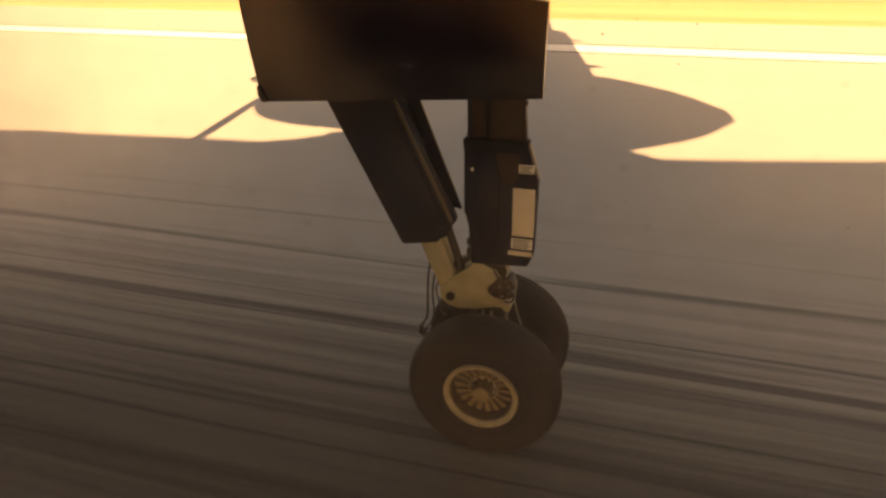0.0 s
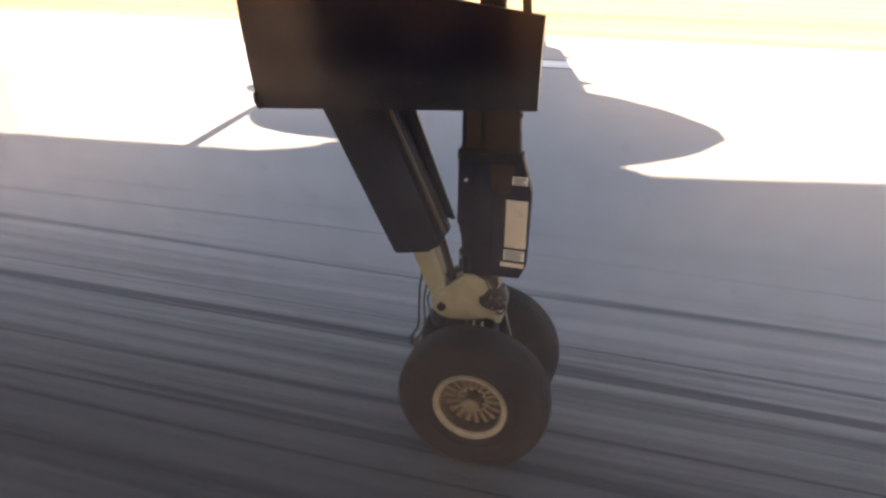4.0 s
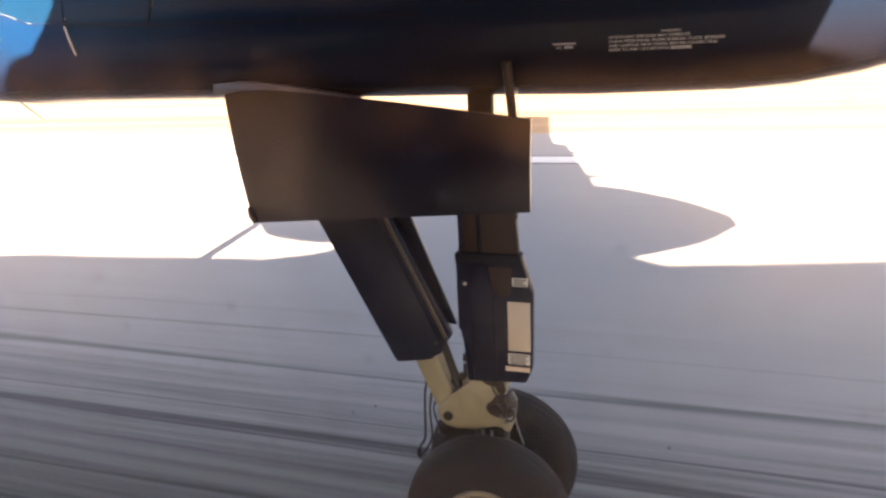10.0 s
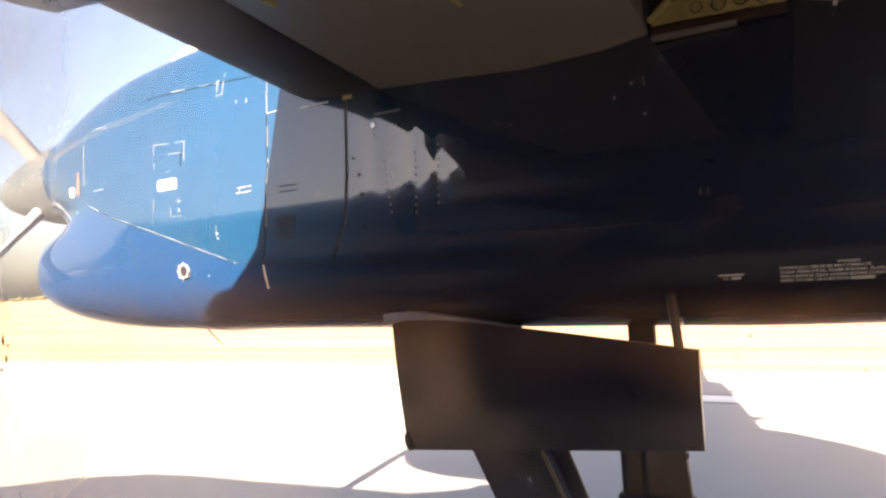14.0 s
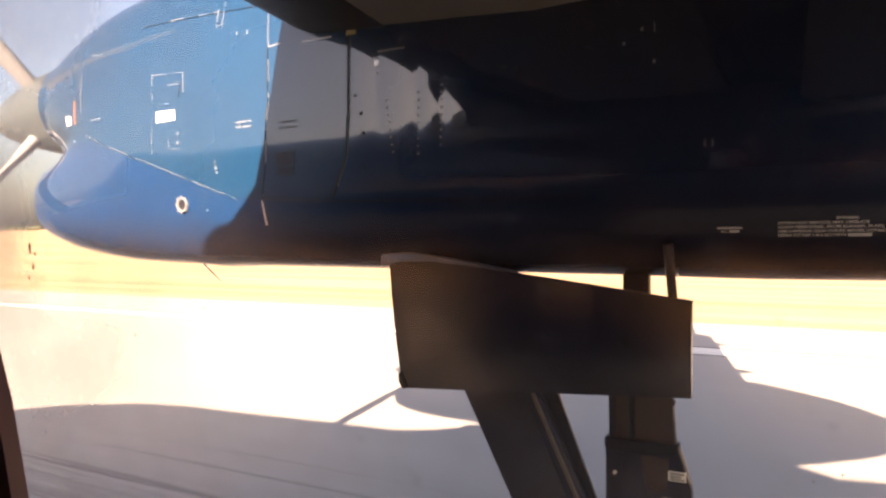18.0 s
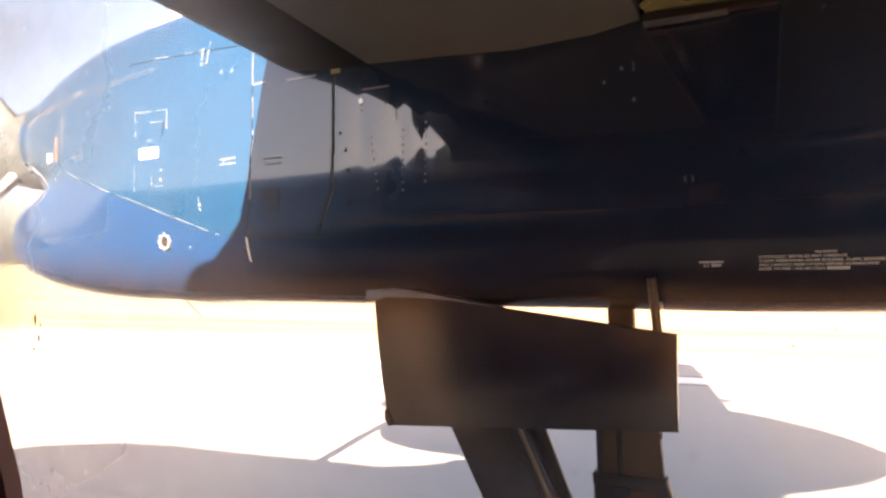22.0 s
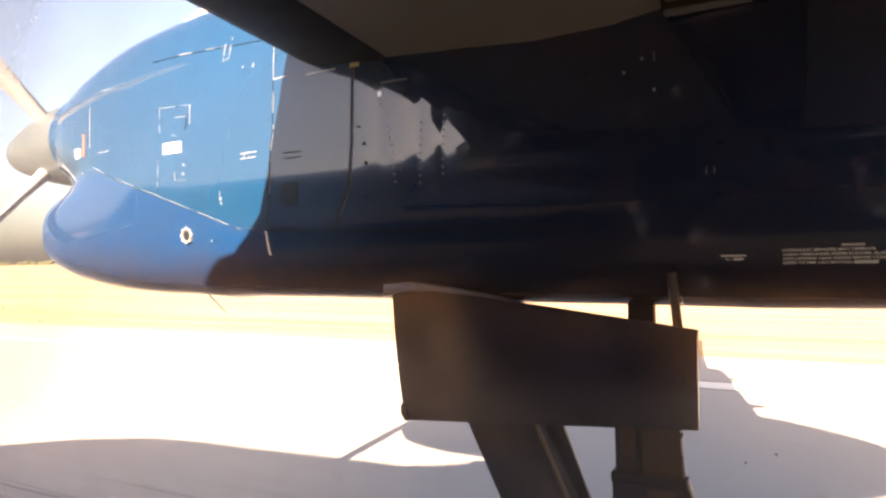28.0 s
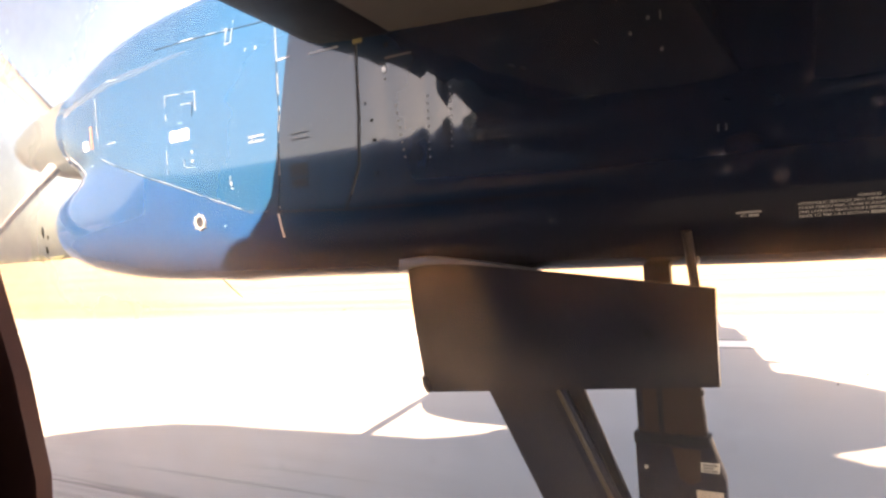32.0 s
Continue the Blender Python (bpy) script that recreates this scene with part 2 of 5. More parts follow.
# the panels below the slanting joint are of a deeper blue
bjoint = bn.nodes.new("ShaderNodeMapRange")
bjoint.inputs["From Min"].default_value, bjoint.inputs["From Max"].default_value = -3.08, -1.905
bjoint.inputs["To Min"].default_value, bjoint.inputs["To Max"].default_value = 3.322, 2.944
bn.links.new(bsp.outputs["X"], bjoint.inputs["Value"])
bbelow = bn.nodes.new("ShaderNodeMath")
bbelow.operation = "LESS_THAN"
bn.links.new(bsp.outputs["Z"], bbelow.inputs[0])
bn.links.new(bjoint.outputs[0], bbelow.inputs[1])
bdeep = bn.nodes.new("ShaderNodeMix")
bdeep.data_type = "RGBA"
bdeep.inputs["B"].default_value = (0.003, 0.027, 0.085, 1)
bfore = bn.nodes.new("ShaderNodeMath")
bfore.operation = "LESS_THAN"
bfore.inputs[1].default_value = -1.72
bn.links.new(bsp.outputs["X"], bfore.inputs[0])
bchin = bn.nodes.new("ShaderNodeMath")
bchin.operation = "MULTIPLY"
bn.links.new(bbelow.outputs[0], bchin.inputs[0])
bn.links.new(bfore.outputs[0], bchin.inputs[1])
bn.links.new(bchin.outputs[0], bdeep.inputs["Factor"])
bn.links.new(bn.nodes["Color Ramp"].outputs[0], bdeep.inputs["A"])
# the side darkens aft: its shade is put into the paint colour
bshade = bn.nodes.new("ShaderNodeMapRange")
bshade.interpolation_type = "SMOOTHSTEP"
bshade.inputs["From Min"].default_value, bshade.inputs["From Max"].default_value = -1.75, 0.1
bshade.inputs["To Min"].default_value, bshade.inputs["To Max"].default_value = 0.0, 0.62
bn.links.new(bsp.outputs["X"], bshade.inputs["Value"])
bdark = bn.nodes.new("ShaderNodeMix")
bdark.data_type = "RGBA"
bdark.inputs["B"].default_value = (0.0075, 0.0060, 0.0085, 1)
bn.links.new(bshade.outputs[0], bdark.inputs["Factor"])
bn.links.new(bdeep.outputs["Result"], bdark.inputs["A"])
bn.links.new(bdark.outputs["Result"], bmx.inputs["A"])
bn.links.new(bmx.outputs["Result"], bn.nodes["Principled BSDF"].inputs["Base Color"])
M_NAVY = mat("glossy_navy_paint", (0.0052, 0.0060, 0.0129), 0.25, vary=0.15, scale=4.0, coat=1.0)
M_DOOR = mat("dark_navy_door_paint", (0.0060, 0.0069, 0.0172), 0.3, vary=0.35, scale=5.0, coat=0.08, fine=120, spec=0.2)
M_BLACK = mat("dark_gear_fairing_paint", (0.0077, 0.0086, 0.0224), 0.38, vary=0.4, scale=9.0, coat=0.03, spec=0.12)
# on the leg this brown paints in a warm reflection of the ground
M_BROWN = mat("brown_seal_and_leg_reflection", (0.0378, 0.0224, 0.0172), 0.4, vary=0.35, scale=8.0, coat=0.03, spec=0.12)
M_CREAM = mat("cream_gear_paint", (0.3010, 0.2666, 0.1634), 0.45, vary=0.22, scale=14.0, fine=140, bump=0.0006)
M_RIM = mat("tan_wheel_paint", (0.2580, 0.2150, 0.1376), 0.42, vary=0.3, scale=18.0, fine=160, bump=0.0005)
M_SPOKE = mat("grimy_tan_wheel_paint", (0.150, 0.112, 0.070), 0.5, vary=0.45, scale=30.0, fine=160, bump=0.0006)
M_TYRE = mat("worn_black_rubber", (0.0105, 0.0056, 0.0058), 0.75, vary=0.35, scale=10.0, fine=180, bump=0.0012, spec=0.2)
M_DARK = mat("oily_dark_steel", (0.035, 0.028, 0.024), 0.5, 0.3, vary=0.5, scale=30.0, bump=0.002)
M_WELL = mat("dark_brown_wheel_paint", (0.0645, 0.0430, 0.0258), 0.5, vary=0.4, scale=20.0, fine=150, bump=0.0006)
M_OIL = mat("oily_brown_grime", (0.030, 0.017, 0.012), 0.45, 0.2, vary=0.5, scale=35.0, bump=0.002)
M_HOSE = mat("black_hose", (0.02, 0.02, 0.02), 0.55, vary=0.2, scale=40)
M_STEEL = mat("bare_steel", (0.55, 0.54, 0.52), 0.3, 0.9, vary=0.15, scale=25)
M_WHITE = mat("white_placard_and_glint", (0.80, 0.76, 0.66), 0.5, vary=0.06, scale=30)
M_LETTER = mat("faded_white_stencil", (0.4960, 0.4800, 0.4480), 0.6, vary=0.15, scale=40)
M_CREAMLABEL = mat("faded_cream_placard", (0.7020, 0.5940, 0.4500), 0.5, vary=0.08, scale=20)
M_PINK = mat("faded_pink_placard", (0.17, 0.085, 0.065), 0.5, vary=0.15, scale=30)
M_SPIN = mat("grey_spinner_paint", (0.17, 0.17, 0.16), 0.4, vary=0.12, scale=6, coat=0.3)
M_BLADE = mat("pale_grey_blade_paint", (0.26, 0.26, 0.27), 0.6, vary=0.12, scale=6)
M_SEALGREY = mat("grey_flange_paint", (0.1032, 0.1032, 0.1161), 0.4, vary=0.2, scale=9)
M_NOSE = mat("dark_grey_spinner_paint", (0.055, 0.068, 0.074), 0.45, vary=0.15, scale=6)
M_WING = mat("pale_grey_wing_paint", (0.2064, 0.1866, 0.1617), 0.4, vary=0.10, scale=2.5, fine=70)
M_BOOT = mat("black_deicing_boot", (0.010, 0.011, 0.017), 0.6, vary=0.25, scale=8, spec=0.12)
M_PRIMER = mat("yellow_green_primer", (0.42, 0.35, 0.13), 0.55, vary=0.25, scale=14)
M_TRIM = mat("brown_window_trim", (0.12, 0.045, 0.035), 0.6, vary=0.15, scale=20)
M_CABIN = mat("cream_cabin_lining", (0.55, 0.52, 0.47), 0.6, vary=0.05, scale=8)
M_CARPET = mat("dark_cabin_carpet", (0.05, 0.05, 0.07), 0.95, vary=0.3, scale=60, bump=0.002)
M_SEAM = mat("dark_panel_joint", (0.01, 0.011, 0.016), 0.7, vary=0.2, scale=20, spec=0.1)
M_SPECK = mat("dried_insect_dirt", (0.07, 0.045, 0.03), 0.9, vary=0.4, scale=200)
M_BRIGHT = mat("polished_latch_metal", (0.27, 0.28, 0.29), 0.35, 0.4, vary=0.1, scale=40)

M_GLASS = bpy.data.materials.new("dusty_cabin_window")
M_GLASS.use_nodes = True
gn, gl = M_GLASS.node_tree.nodes, M_GLASS.node_tree.links
gn.clear()
g_out = gn.new("ShaderNodeOutputMaterial")
g_clear = gn.new("ShaderNodeBsdfTransparent")
g_gloss = gn.new("ShaderNodeBsdfGlossy")
g_gloss.inputs["Roughness"].default_value = 0.02
g_mix = gn.new("ShaderNodeMixShader")
g_dust_veil = gn.new("ShaderNodeBsdfTranslucent")
g_dust_veil.inputs["Color"].default_value = (0.88, 0.89, 0.93, 1)
g_noise = gn.new("ShaderNodeTexNoise")
g_noise.inputs["Scale"].default_value = 9.0
g_noise.inputs["Detail"].default_value = 5.0
g_co = gn.new("ShaderNodeTexCoord")
g_rng = gn.new("ShaderNodeMapRange")
g_rng.inputs["From Min"].default_value, g_rng.inputs["From Max"].default_value = 0.35, 0.7
g_rng.inputs["To Min"].default_value, g_rng.inputs["To Max"].default_value = 0.3, 1.0
g_mix2 = gn.new("ShaderNodeMixShader")
gl.new(g_co.outputs["Object"], g_noise.inputs["Vector"])
gl.new(g_noise.outputs["Fac"], g_rng.inputs["Value"])
g_mix.inputs[0].default_value = 0.012
gl.new(g_clear.outputs[0], g_mix.inputs[1])
gl.new(g_gloss.outputs[0], g_mix.inputs[2])
# a film towards the forward edge paints in the pale glare there
g_sep = gn.new("ShaderNodeSeparateXYZ")
gl.new(g_co.outputs["Object"], g_sep.inputs[0])
g_fore_glare = gn.new("ShaderNodeMapRange")
g_fore_glare.interpolation_type = "SMOOTHSTEP"
g_fore_glare.inputs["From Min"].default_value, g_fore_glare.inputs["From Max"].default_value = 0.25, 0.485
g_fore_glare.inputs["To Min"].default_value, g_fore_glare.inputs["To Max"].default_value = 0.50, 0.0018
gl.new(g_sep.outputs["X"], g_fore_glare.inputs["Value"])
g_amt = gn.new("ShaderNodeMath")
g_amt.operation = "MULTIPLY"
gl.new(g_fore_glare.outputs[0], g_amt.inputs[0])
gl.new(g_rng.outputs[0], g_amt.inputs[1])
g_fade = gn.new("ShaderNodeMapRange")
g_fade.interpolation_type = "SMOOTHSTEP"
g_fade.inputs["From Min"].default_value, g_fade.inputs["From Max"].default_value = 2.62, 2.75
gl.new(g_sep.outputs["Z"], g_fade.inputs["Value"])
g_amt2 = gn.new("ShaderNodeMath")
g_amt2.operation = "MULTIPLY"
gl.new(g_amt.outputs[0], g_amt2.inputs[0])
gl.new(g_fade.outputs[0], g_amt2.inputs[1])
# a thin film on the lower part paints in the veil of lens flare
g_low_flare = gn.new("ShaderNodeMapRange")
g_low_flare.interpolation_type = "SMOOTHSTEP"
g_low_flare.inputs["From Min"].default_value, g_low_flare.inputs["From Max"].default_value = 2.65, 2.80
g_low_flare.inputs["To Min"].default_value, g_low_flare.inputs["To Max"].default_value = 0.030, 0.0
gl.new(g_sep.outputs["Z"], g_low_flare.inputs["Value"])
g_sum = gn.new("ShaderNodeMath")
g_sum.operation = "ADD"
gl.new(g_amt2.outputs[0], g_sum.inputs[0])
gl.new(g_low_flare.outputs[0], g_sum.inputs[1])
# soft pale dust spots
g_vor = gn.new("ShaderNodeTexVoronoi")
g_vor.inputs["Scale"].default_value = 75.0
gl.new(g_co.outputs["Object"], g_vor.inputs["Vector"])
g_spot = gn.new("ShaderNodeMapRange")
g_spot.interpolation_type = "SMOOTHSTEP"
g_spot.inputs["From Min"].default_value, g_spot.inputs["From Max"].default_value = 0.0, 0.20
g_spot.inputs["To Min"].default_value, g_spot.inputs["To Max"].default_value = 0.11, 0.0
gl.new(g_vor.outputs["Distance"], g_spot.inputs["Value"])
g_pick = gn.new("ShaderNodeSeparateColor")
gl.new(g_vor.outputs["Color"], g_pick.inputs[0])
g_some = gn.new("ShaderNodeMapRange")
g_some.inputs["From Min"].default_value, g_some.inputs["From Max"].default_value = 0.15, 1.0
gl.new(g_pick.outputs[0], g_some.inputs["Value"])
g_sp2 = gn.new("ShaderNodeMath")
g_sp2.operation = "MULTIPLY_ADD"
gl.new(g_spot.outputs[0], g_sp2.inputs[0])
gl.new(g_some.outputs[0], g_sp2.inputs[1])
gl.new(g_sum.outputs[0], g_sp2.inputs[2])
gl.new(g_sp2.outputs[0], g_mix2.inputs[0])
gl.new(g_mix.outputs[0], g_mix2.inputs[1])
gl.new(g_dust_veil.outputs[0], g_mix2.inputs[2])
# orange rough refraction stands in for haze and lens bloom round bright things
g_haze = gn.new("ShaderNodeBsdfRefraction")
g_haze.inputs["Color"].default_value = (1.0, 0.77, 0.57, 1)
g_haze.inputs["IOR"].default_value = 1.2
g_haze.inputs["Roughness"].default_value = 0.42
g_mix3 = gn.new("ShaderNodeMixShader")
g_blot = gn.new("ShaderNodeTexNoise")
g_blot.inputs["Scale"].default_value, g_blot.inputs["Detail"].default_value = 70.0, 3.0
gl.new(g_co.outputs["Object"], g_blot.inputs["Vector"])
g_hamt = gn.new("ShaderNodeMapRange")
g_hamt.interpolation_type = "SMOOTHSTEP"
g_hamt.inputs["From Min"].default_value, g_hamt.inputs["From Max"].default_value = 0.25, 0.75
g_hamt.inputs["To Min"].default_value, g_hamt.inputs["To Max"].default_value = 0.010, 0.038
gl.new(g_blot.outputs["Fac"], g_hamt.inputs["Value"])
gl.new(g_hamt.outputs[0], g_mix3.inputs[0])
gl.new(g_mix2.outputs[0], g_mix3.inputs[1])
gl.new(g_haze.outputs[0], g_mix3.inputs[2])
# a thin red film on the upper half paints in a warm veil of glare
g_warm_veil = gn.new("ShaderNodeBsdfTranslucent")
g_warm_veil.inputs["Color"].default_value = (0.80, 0.36, 0.36, 1)
g_mix4 = gn.new("ShaderNodeMixShader")
g_upper = gn.new("ShaderNodeMapRange")
g_upper.interpolation_type = "SMOOTHSTEP"
g_upper.inputs["From Min"].default_value, g_upper.inputs["From Max"].default_value = 2.75, 2.83
g_upper.inputs["To Min"].default_value, g_upper.inputs["To Max"].default_value = 0.0005, 0.0036
gl.new(g_sep.outputs["Z"], g_upper.inputs["Value"])
gl.new(g_upper.outputs[0], g_mix4.inputs[0])
gl.new(g_mix3.outputs[0], g_mix4.inputs[1])
gl.new(g_warm_veil.outputs[0], g_mix4.inputs[2])
gl.new(g_mix4.outputs[0], g_out.inputs["Surface"])


# ---- mesh helpers ----
def mesh_of(name, bm, material, sharp=32):
    bmesh.ops.recalc_face_normals(bm, faces=bm.faces)
    me = bpy.data.meshes.new(name)
    bm.to_mesh(me)
    bm.free()
    me.polygons.foreach_set("use_smooth", [True] * len(me.polygons))
    me.set_sharp_from_angle(angle=radians(sharp))
    me.materials.append(material)
    return me


def part(name, bm, material, parent=None, label="", sharp=32):
    ob = new(name, mesh_of(name, bm, material, sharp))
    if parent:
        ob.parent = parent
    if label:
        ob["label"] = label
    return ob


def box(x0, x1, y0, y1, z0, z1, bevel=0.0, bm=None):
    bm = bm or bmesh.new()
    r = bmesh.ops.create_cube(bm, size=1.0)
    bmesh.ops.scale(bm, vec=(x1 - x0, y1 - y0, z1 - z0), verts=r["verts"])
    bmesh.ops.translate(bm, vec=((x0 + x1) / 2, (y0 + y1) / 2, (z0 + z1) / 2), verts=r["verts"])
    if bevel:
        edges = {e for v in r["verts"] for e in v.link_edges}
        bmesh.ops.bevel(bm, geom=list(edges), offset=bevel, segments=2, affect="EDGES", profile=0.5)
    return bm


def prism(outline, y0, y1, bevel=0.0, bm=None):
    """An outline of (x, z) drawn out from y0 to y1."""
    bm = bm or bmesh.new()
    near = [bm.verts.new((x, y0, z)) for x, z in outline]
    far = [bm.verts.new((x, y1, z)) for x, z in outline]
    made = [bm.faces.new(near), bm.faces.new(far[::-1])]
    for i in range(len(outline)):
        j = (i + 1) % len(outline)
        made.append(bm.faces.new((near[i], far[i], far[j], near[j])))
    if bevel:
        edges = list({e for f in made for e in f.edges})
        bmesh.ops.bevel(bm, geom=edges, offset=bevel, segments=2, affect="EDGES", profile=0.5)
    return bm


def rod(a, b, r, seg=16, bm=None, r2=None):
    bm = bm or bmesh.new()
    a, b = Vector(a), Vector(b)
    m = (b - a).to_track_quat("Z", "Y").to_matrix().to_4x4()
    m.translation = (a + b) / 2
    bmesh.ops.create_cone(bm, cap_ends=True, segments=seg, radius1=r, radius2=r if r2 is None else r2, depth=(b - a).length, matrix=m)
    return bm


def turned(profile, centre, seg=64, bm=None, closed=False):
    """A profile of (radius, y) turned about an axis along y through the centre."""
    bm = bm or bmesh.new()
    rows = []
    for r, y in profile:
        rows.append([bm.verts.new((centre[0] + r * math.cos(2 * math.pi * k / seg), centre[1] + y, centre[2] + r * math.sin(2 * math.pi * k / seg))) for k in range(seg)])
    pairs = list(zip(rows, rows[1:])) + ([(rows[-1], rows[0])] if closed else [])
    for p, q in pairs:
        for k in range(seg):
            j = (k + 1) % seg
            bm.faces.new((p[k], p[j], q[j], q[k]))
    return bm


def loft(loops, bm=None, cap0=True, cap1=True):
    bm = bm or bmesh.new()
    rows = [[bm.verts.new(p) for p in loop] for loop in loops]
    n = len(rows[0])
    for p, q in zip(rows, rows[1:]):
        for k in range(n):
            j = (k + 1) % n
            bm.faces.new((p[k], p[j], q[j], q[k]))
    if cap0:
        bm.faces.new(rows[0])
    if cap1:
        bm.faces.new(rows[-1][::-1])
    return bm


def tube(points, r, seg=8, bm=None):
    """A bent hose or wire through the points."""
    bm = bm or bmesh.new()
    pts = [Vector(p) for p in points]
    loops = []
    for i, p in enumerate(pts):
        d = (pts[min(i + 1, len(pts) - 1)] - pts[max(i - 1, 0)]).normalized()
        u = d.cross(Vector((0.13, 1, 0.21))).normalized()
        v = d.cross(u)
        loops.append([p + r * (math.cos(2 * math.pi * k / seg) * u + math.sin(2 * math.pi * k / seg) * v) for k in range(seg)])
    return loft(loops, bm)


def bow(points, steps=5):
    """Points of a smooth curve through the given ones."""
    out, p = [], [Vector(points[0])] + [Vector(q) for q in points] + [Vector(points[-1])]
    for i in range(1, len(p) - 2):
        for k in range(steps):
            t = k / steps
            out.append(0.5 * (2 * p[i] + (p[i + 1] - p[i - 1]) * t + (2 * p[i - 1] - 5 * p[i] + 4 * p[i + 1] - p[i + 2]) * t * t
                              + (3 * p[i] - p[i - 1] - 3 * p[i + 1] + p[i + 2]) * t ** 3))
    return out + [p[-1]]


# ---- ground ----
GROUND = 0.09
bm = bmesh.new()
bmesh.ops.create_grid(bm, x_segments=2, y_segments=2, size=3500)
bmesh.ops.translate(bm, vec=(0, 0, GROUND - 0.04), verts=bm.verts)
tagged(part("ground", bm, M_GRASS), "dry golden grass field beside the runway", "grass", kind="structure")
RUNWAY_EDGE = 17.45
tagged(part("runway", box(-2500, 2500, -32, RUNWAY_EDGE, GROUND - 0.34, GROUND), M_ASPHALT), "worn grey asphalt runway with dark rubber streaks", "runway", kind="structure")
tagged(part("edge_line", box(-2500, 2500, 13.74, 14.36, GROUND - 0.01, GROUND + 0.004), M_LINE), "white painted line along the runway edge", "road marking", kind="structure")
for y in (13.67, 14.43):
    tagged(part("line_border", box(-2500, 2500, y - 0.05, y + 0.05, GROUND - 0.01, GROUND + 0.003), M_EDGE), "thin black border beside the white runway line", "road marking", kind="structure")

# a far wood along the horizon
rng = random.Random(4)
bm = bmesh.new()
for i in range(420):
    x = -2600 + i * 8 + rng.uniform(-5, 5)
    y = 900 + rng.uniform(-25, 25) + 0.05 * x
    h = rng.uniform(5, 9) * (1.25 if -1700 < x < -1250 else 0.8)
    for k in range(3):
        r = bmesh.ops.create_icosphere(bm, subdivisions=1, radius=1)
        s = h * rng.uniform(0.28, 0.5)
        for v in r["verts"]:
            v.co *= rng.uniform(0.75, 1.2)
        bmesh.ops.scale(bm, vec=(s * 1.3, s * 1.3, s), verts=r["verts"])
        bmesh.ops.translate(bm, vec=(x + rng.uniform(-4, 4), y, h * rng.uniform(0.35, 0.75)), verts=r["verts"])
tagged(part("far_wood", bm, M_TREE, sharp=10), "low dark wood along the far horizon", "trees", kind="stuff")

bm = bmesh.new()
for i in range(260):
    x = -700 + i * 4.2 + rng.uniform(-2, 2)
    y = -170 + rng.uniform(-8, 8)
    h = rng.uniform(5, 12) * (1.25 if i % 17 < 5 else 0.75) * (1.35 if i % 23 == 0 else 1.0)
    for k in range(3):
        r = bmesh.ops.create_icosphere(bm, subdivisions=1, radius=1)
        w = h * rng.uniform(0.25, 0.45)
        for v in r["verts"]:
            v.co *= rng.uniform(0.75, 1.2)
        bmesh.ops.scale(bm, vec=(w * 1.1, w * 1.1, w), verts=r["verts"])
        bmesh.ops.translate(bm, vec=(x + rng.uniform(-2, 2), y, h * rng.uniform(0.3, 0.75)), verts=r["verts"])
tagged(part("wood", bm, M_TREE, sharp=10), "dark uneven row of trees beyond the runway", "trees", kind="stuff")

# ---- fuselage, with the cabin round the camera ----
FY, FZ, FR = -0.90, 2.45, 1.36
SECTIONS = [(-11.2, 0.05, 1.87), (-11.0, 0.32, 1.89), (-10.5, 0.66, 1.95), (-9.5, 1.0, 2.10), (-8.3, 1.24, 2.30), (-7.2, 1.34, 2.42), (-6.3, FR, FZ),
            (-5.2, FR, FZ), (-4, FR, FZ), (-2, FR, FZ), (-0.25, FR, FZ), (1.1, FR, FZ), (3, FR, FZ + 0.1), (6, FR, FZ + 0.3), (9, 1.25, 2.9), (12, 0.9, 3.1), (15, 0.3, 3.5)]
SECTIONS = [(x, r, zc + 0.035 * max(0.0, x + 8.0) - (0.02 if x < -5 else 0.0)) for x, r, zc in SECTIONS]
HOLE = (2.02, 3.30)


def ring_at(x, r, zc, inset=0.0):
    """Sixty points round the hull; two rows lie at the window's upper and lower edge."""
    a0, a1 = math.asin((HOLE[0] - FZ - 0.3) / FR), math.asin((HOLE[1] - FZ - 0.3) / FR)
    angles = [a0 + (a1 - a0) * k / 8 for k in range(8)] + [a1 + (2 * math.pi - a1 + a0) * k / 52 for k in range(52)]
    return [(x, FY + (r - inset) * math.cos(a), zc + (r - inset) * math.sin(a) * (1.25 if math.sin(a) < 0 else 1.0)) for a in angles]


def hull(inset):
    bm = bmesh.new()
    rows = [[bm.verts.new(p) for p in ring_at(x, r, zc, min(inset, r * 0.5))] for x, r, zc in SECTIONS]
    for i, (p, q) in enumerate(zip(rows, rows[1:])):
        for k in range(60):
            if SECTIONS[i][0] == -0.25 and k < 8:
                continue
            j = (k + 1) % 60
            bm.faces.new((p[k], p[j], q[j], q[k]))
    bm.faces.new(rows[0])
    bm.faces.new(rows[-1][::-1])
    return bm


fuselage = tagged(new("fuselage"), "dark blue glossy airliner fuselage in shade", "fuselage", kind="structure")
part("hull_skin", hull(0.0), M_NAVY, fuselage)
part("cabin_lining", hull(0.055), M_CABIN, fuselage, "pale cabin wall lining")
part("cabin_floor", box(-8, 6, FY - 1.1, FY + 1.1, 1.60, 1.65), M_CARPET, fuselage, "dark carpeted cabin floor")
# fairing where the wing crosses the hull
loops = []
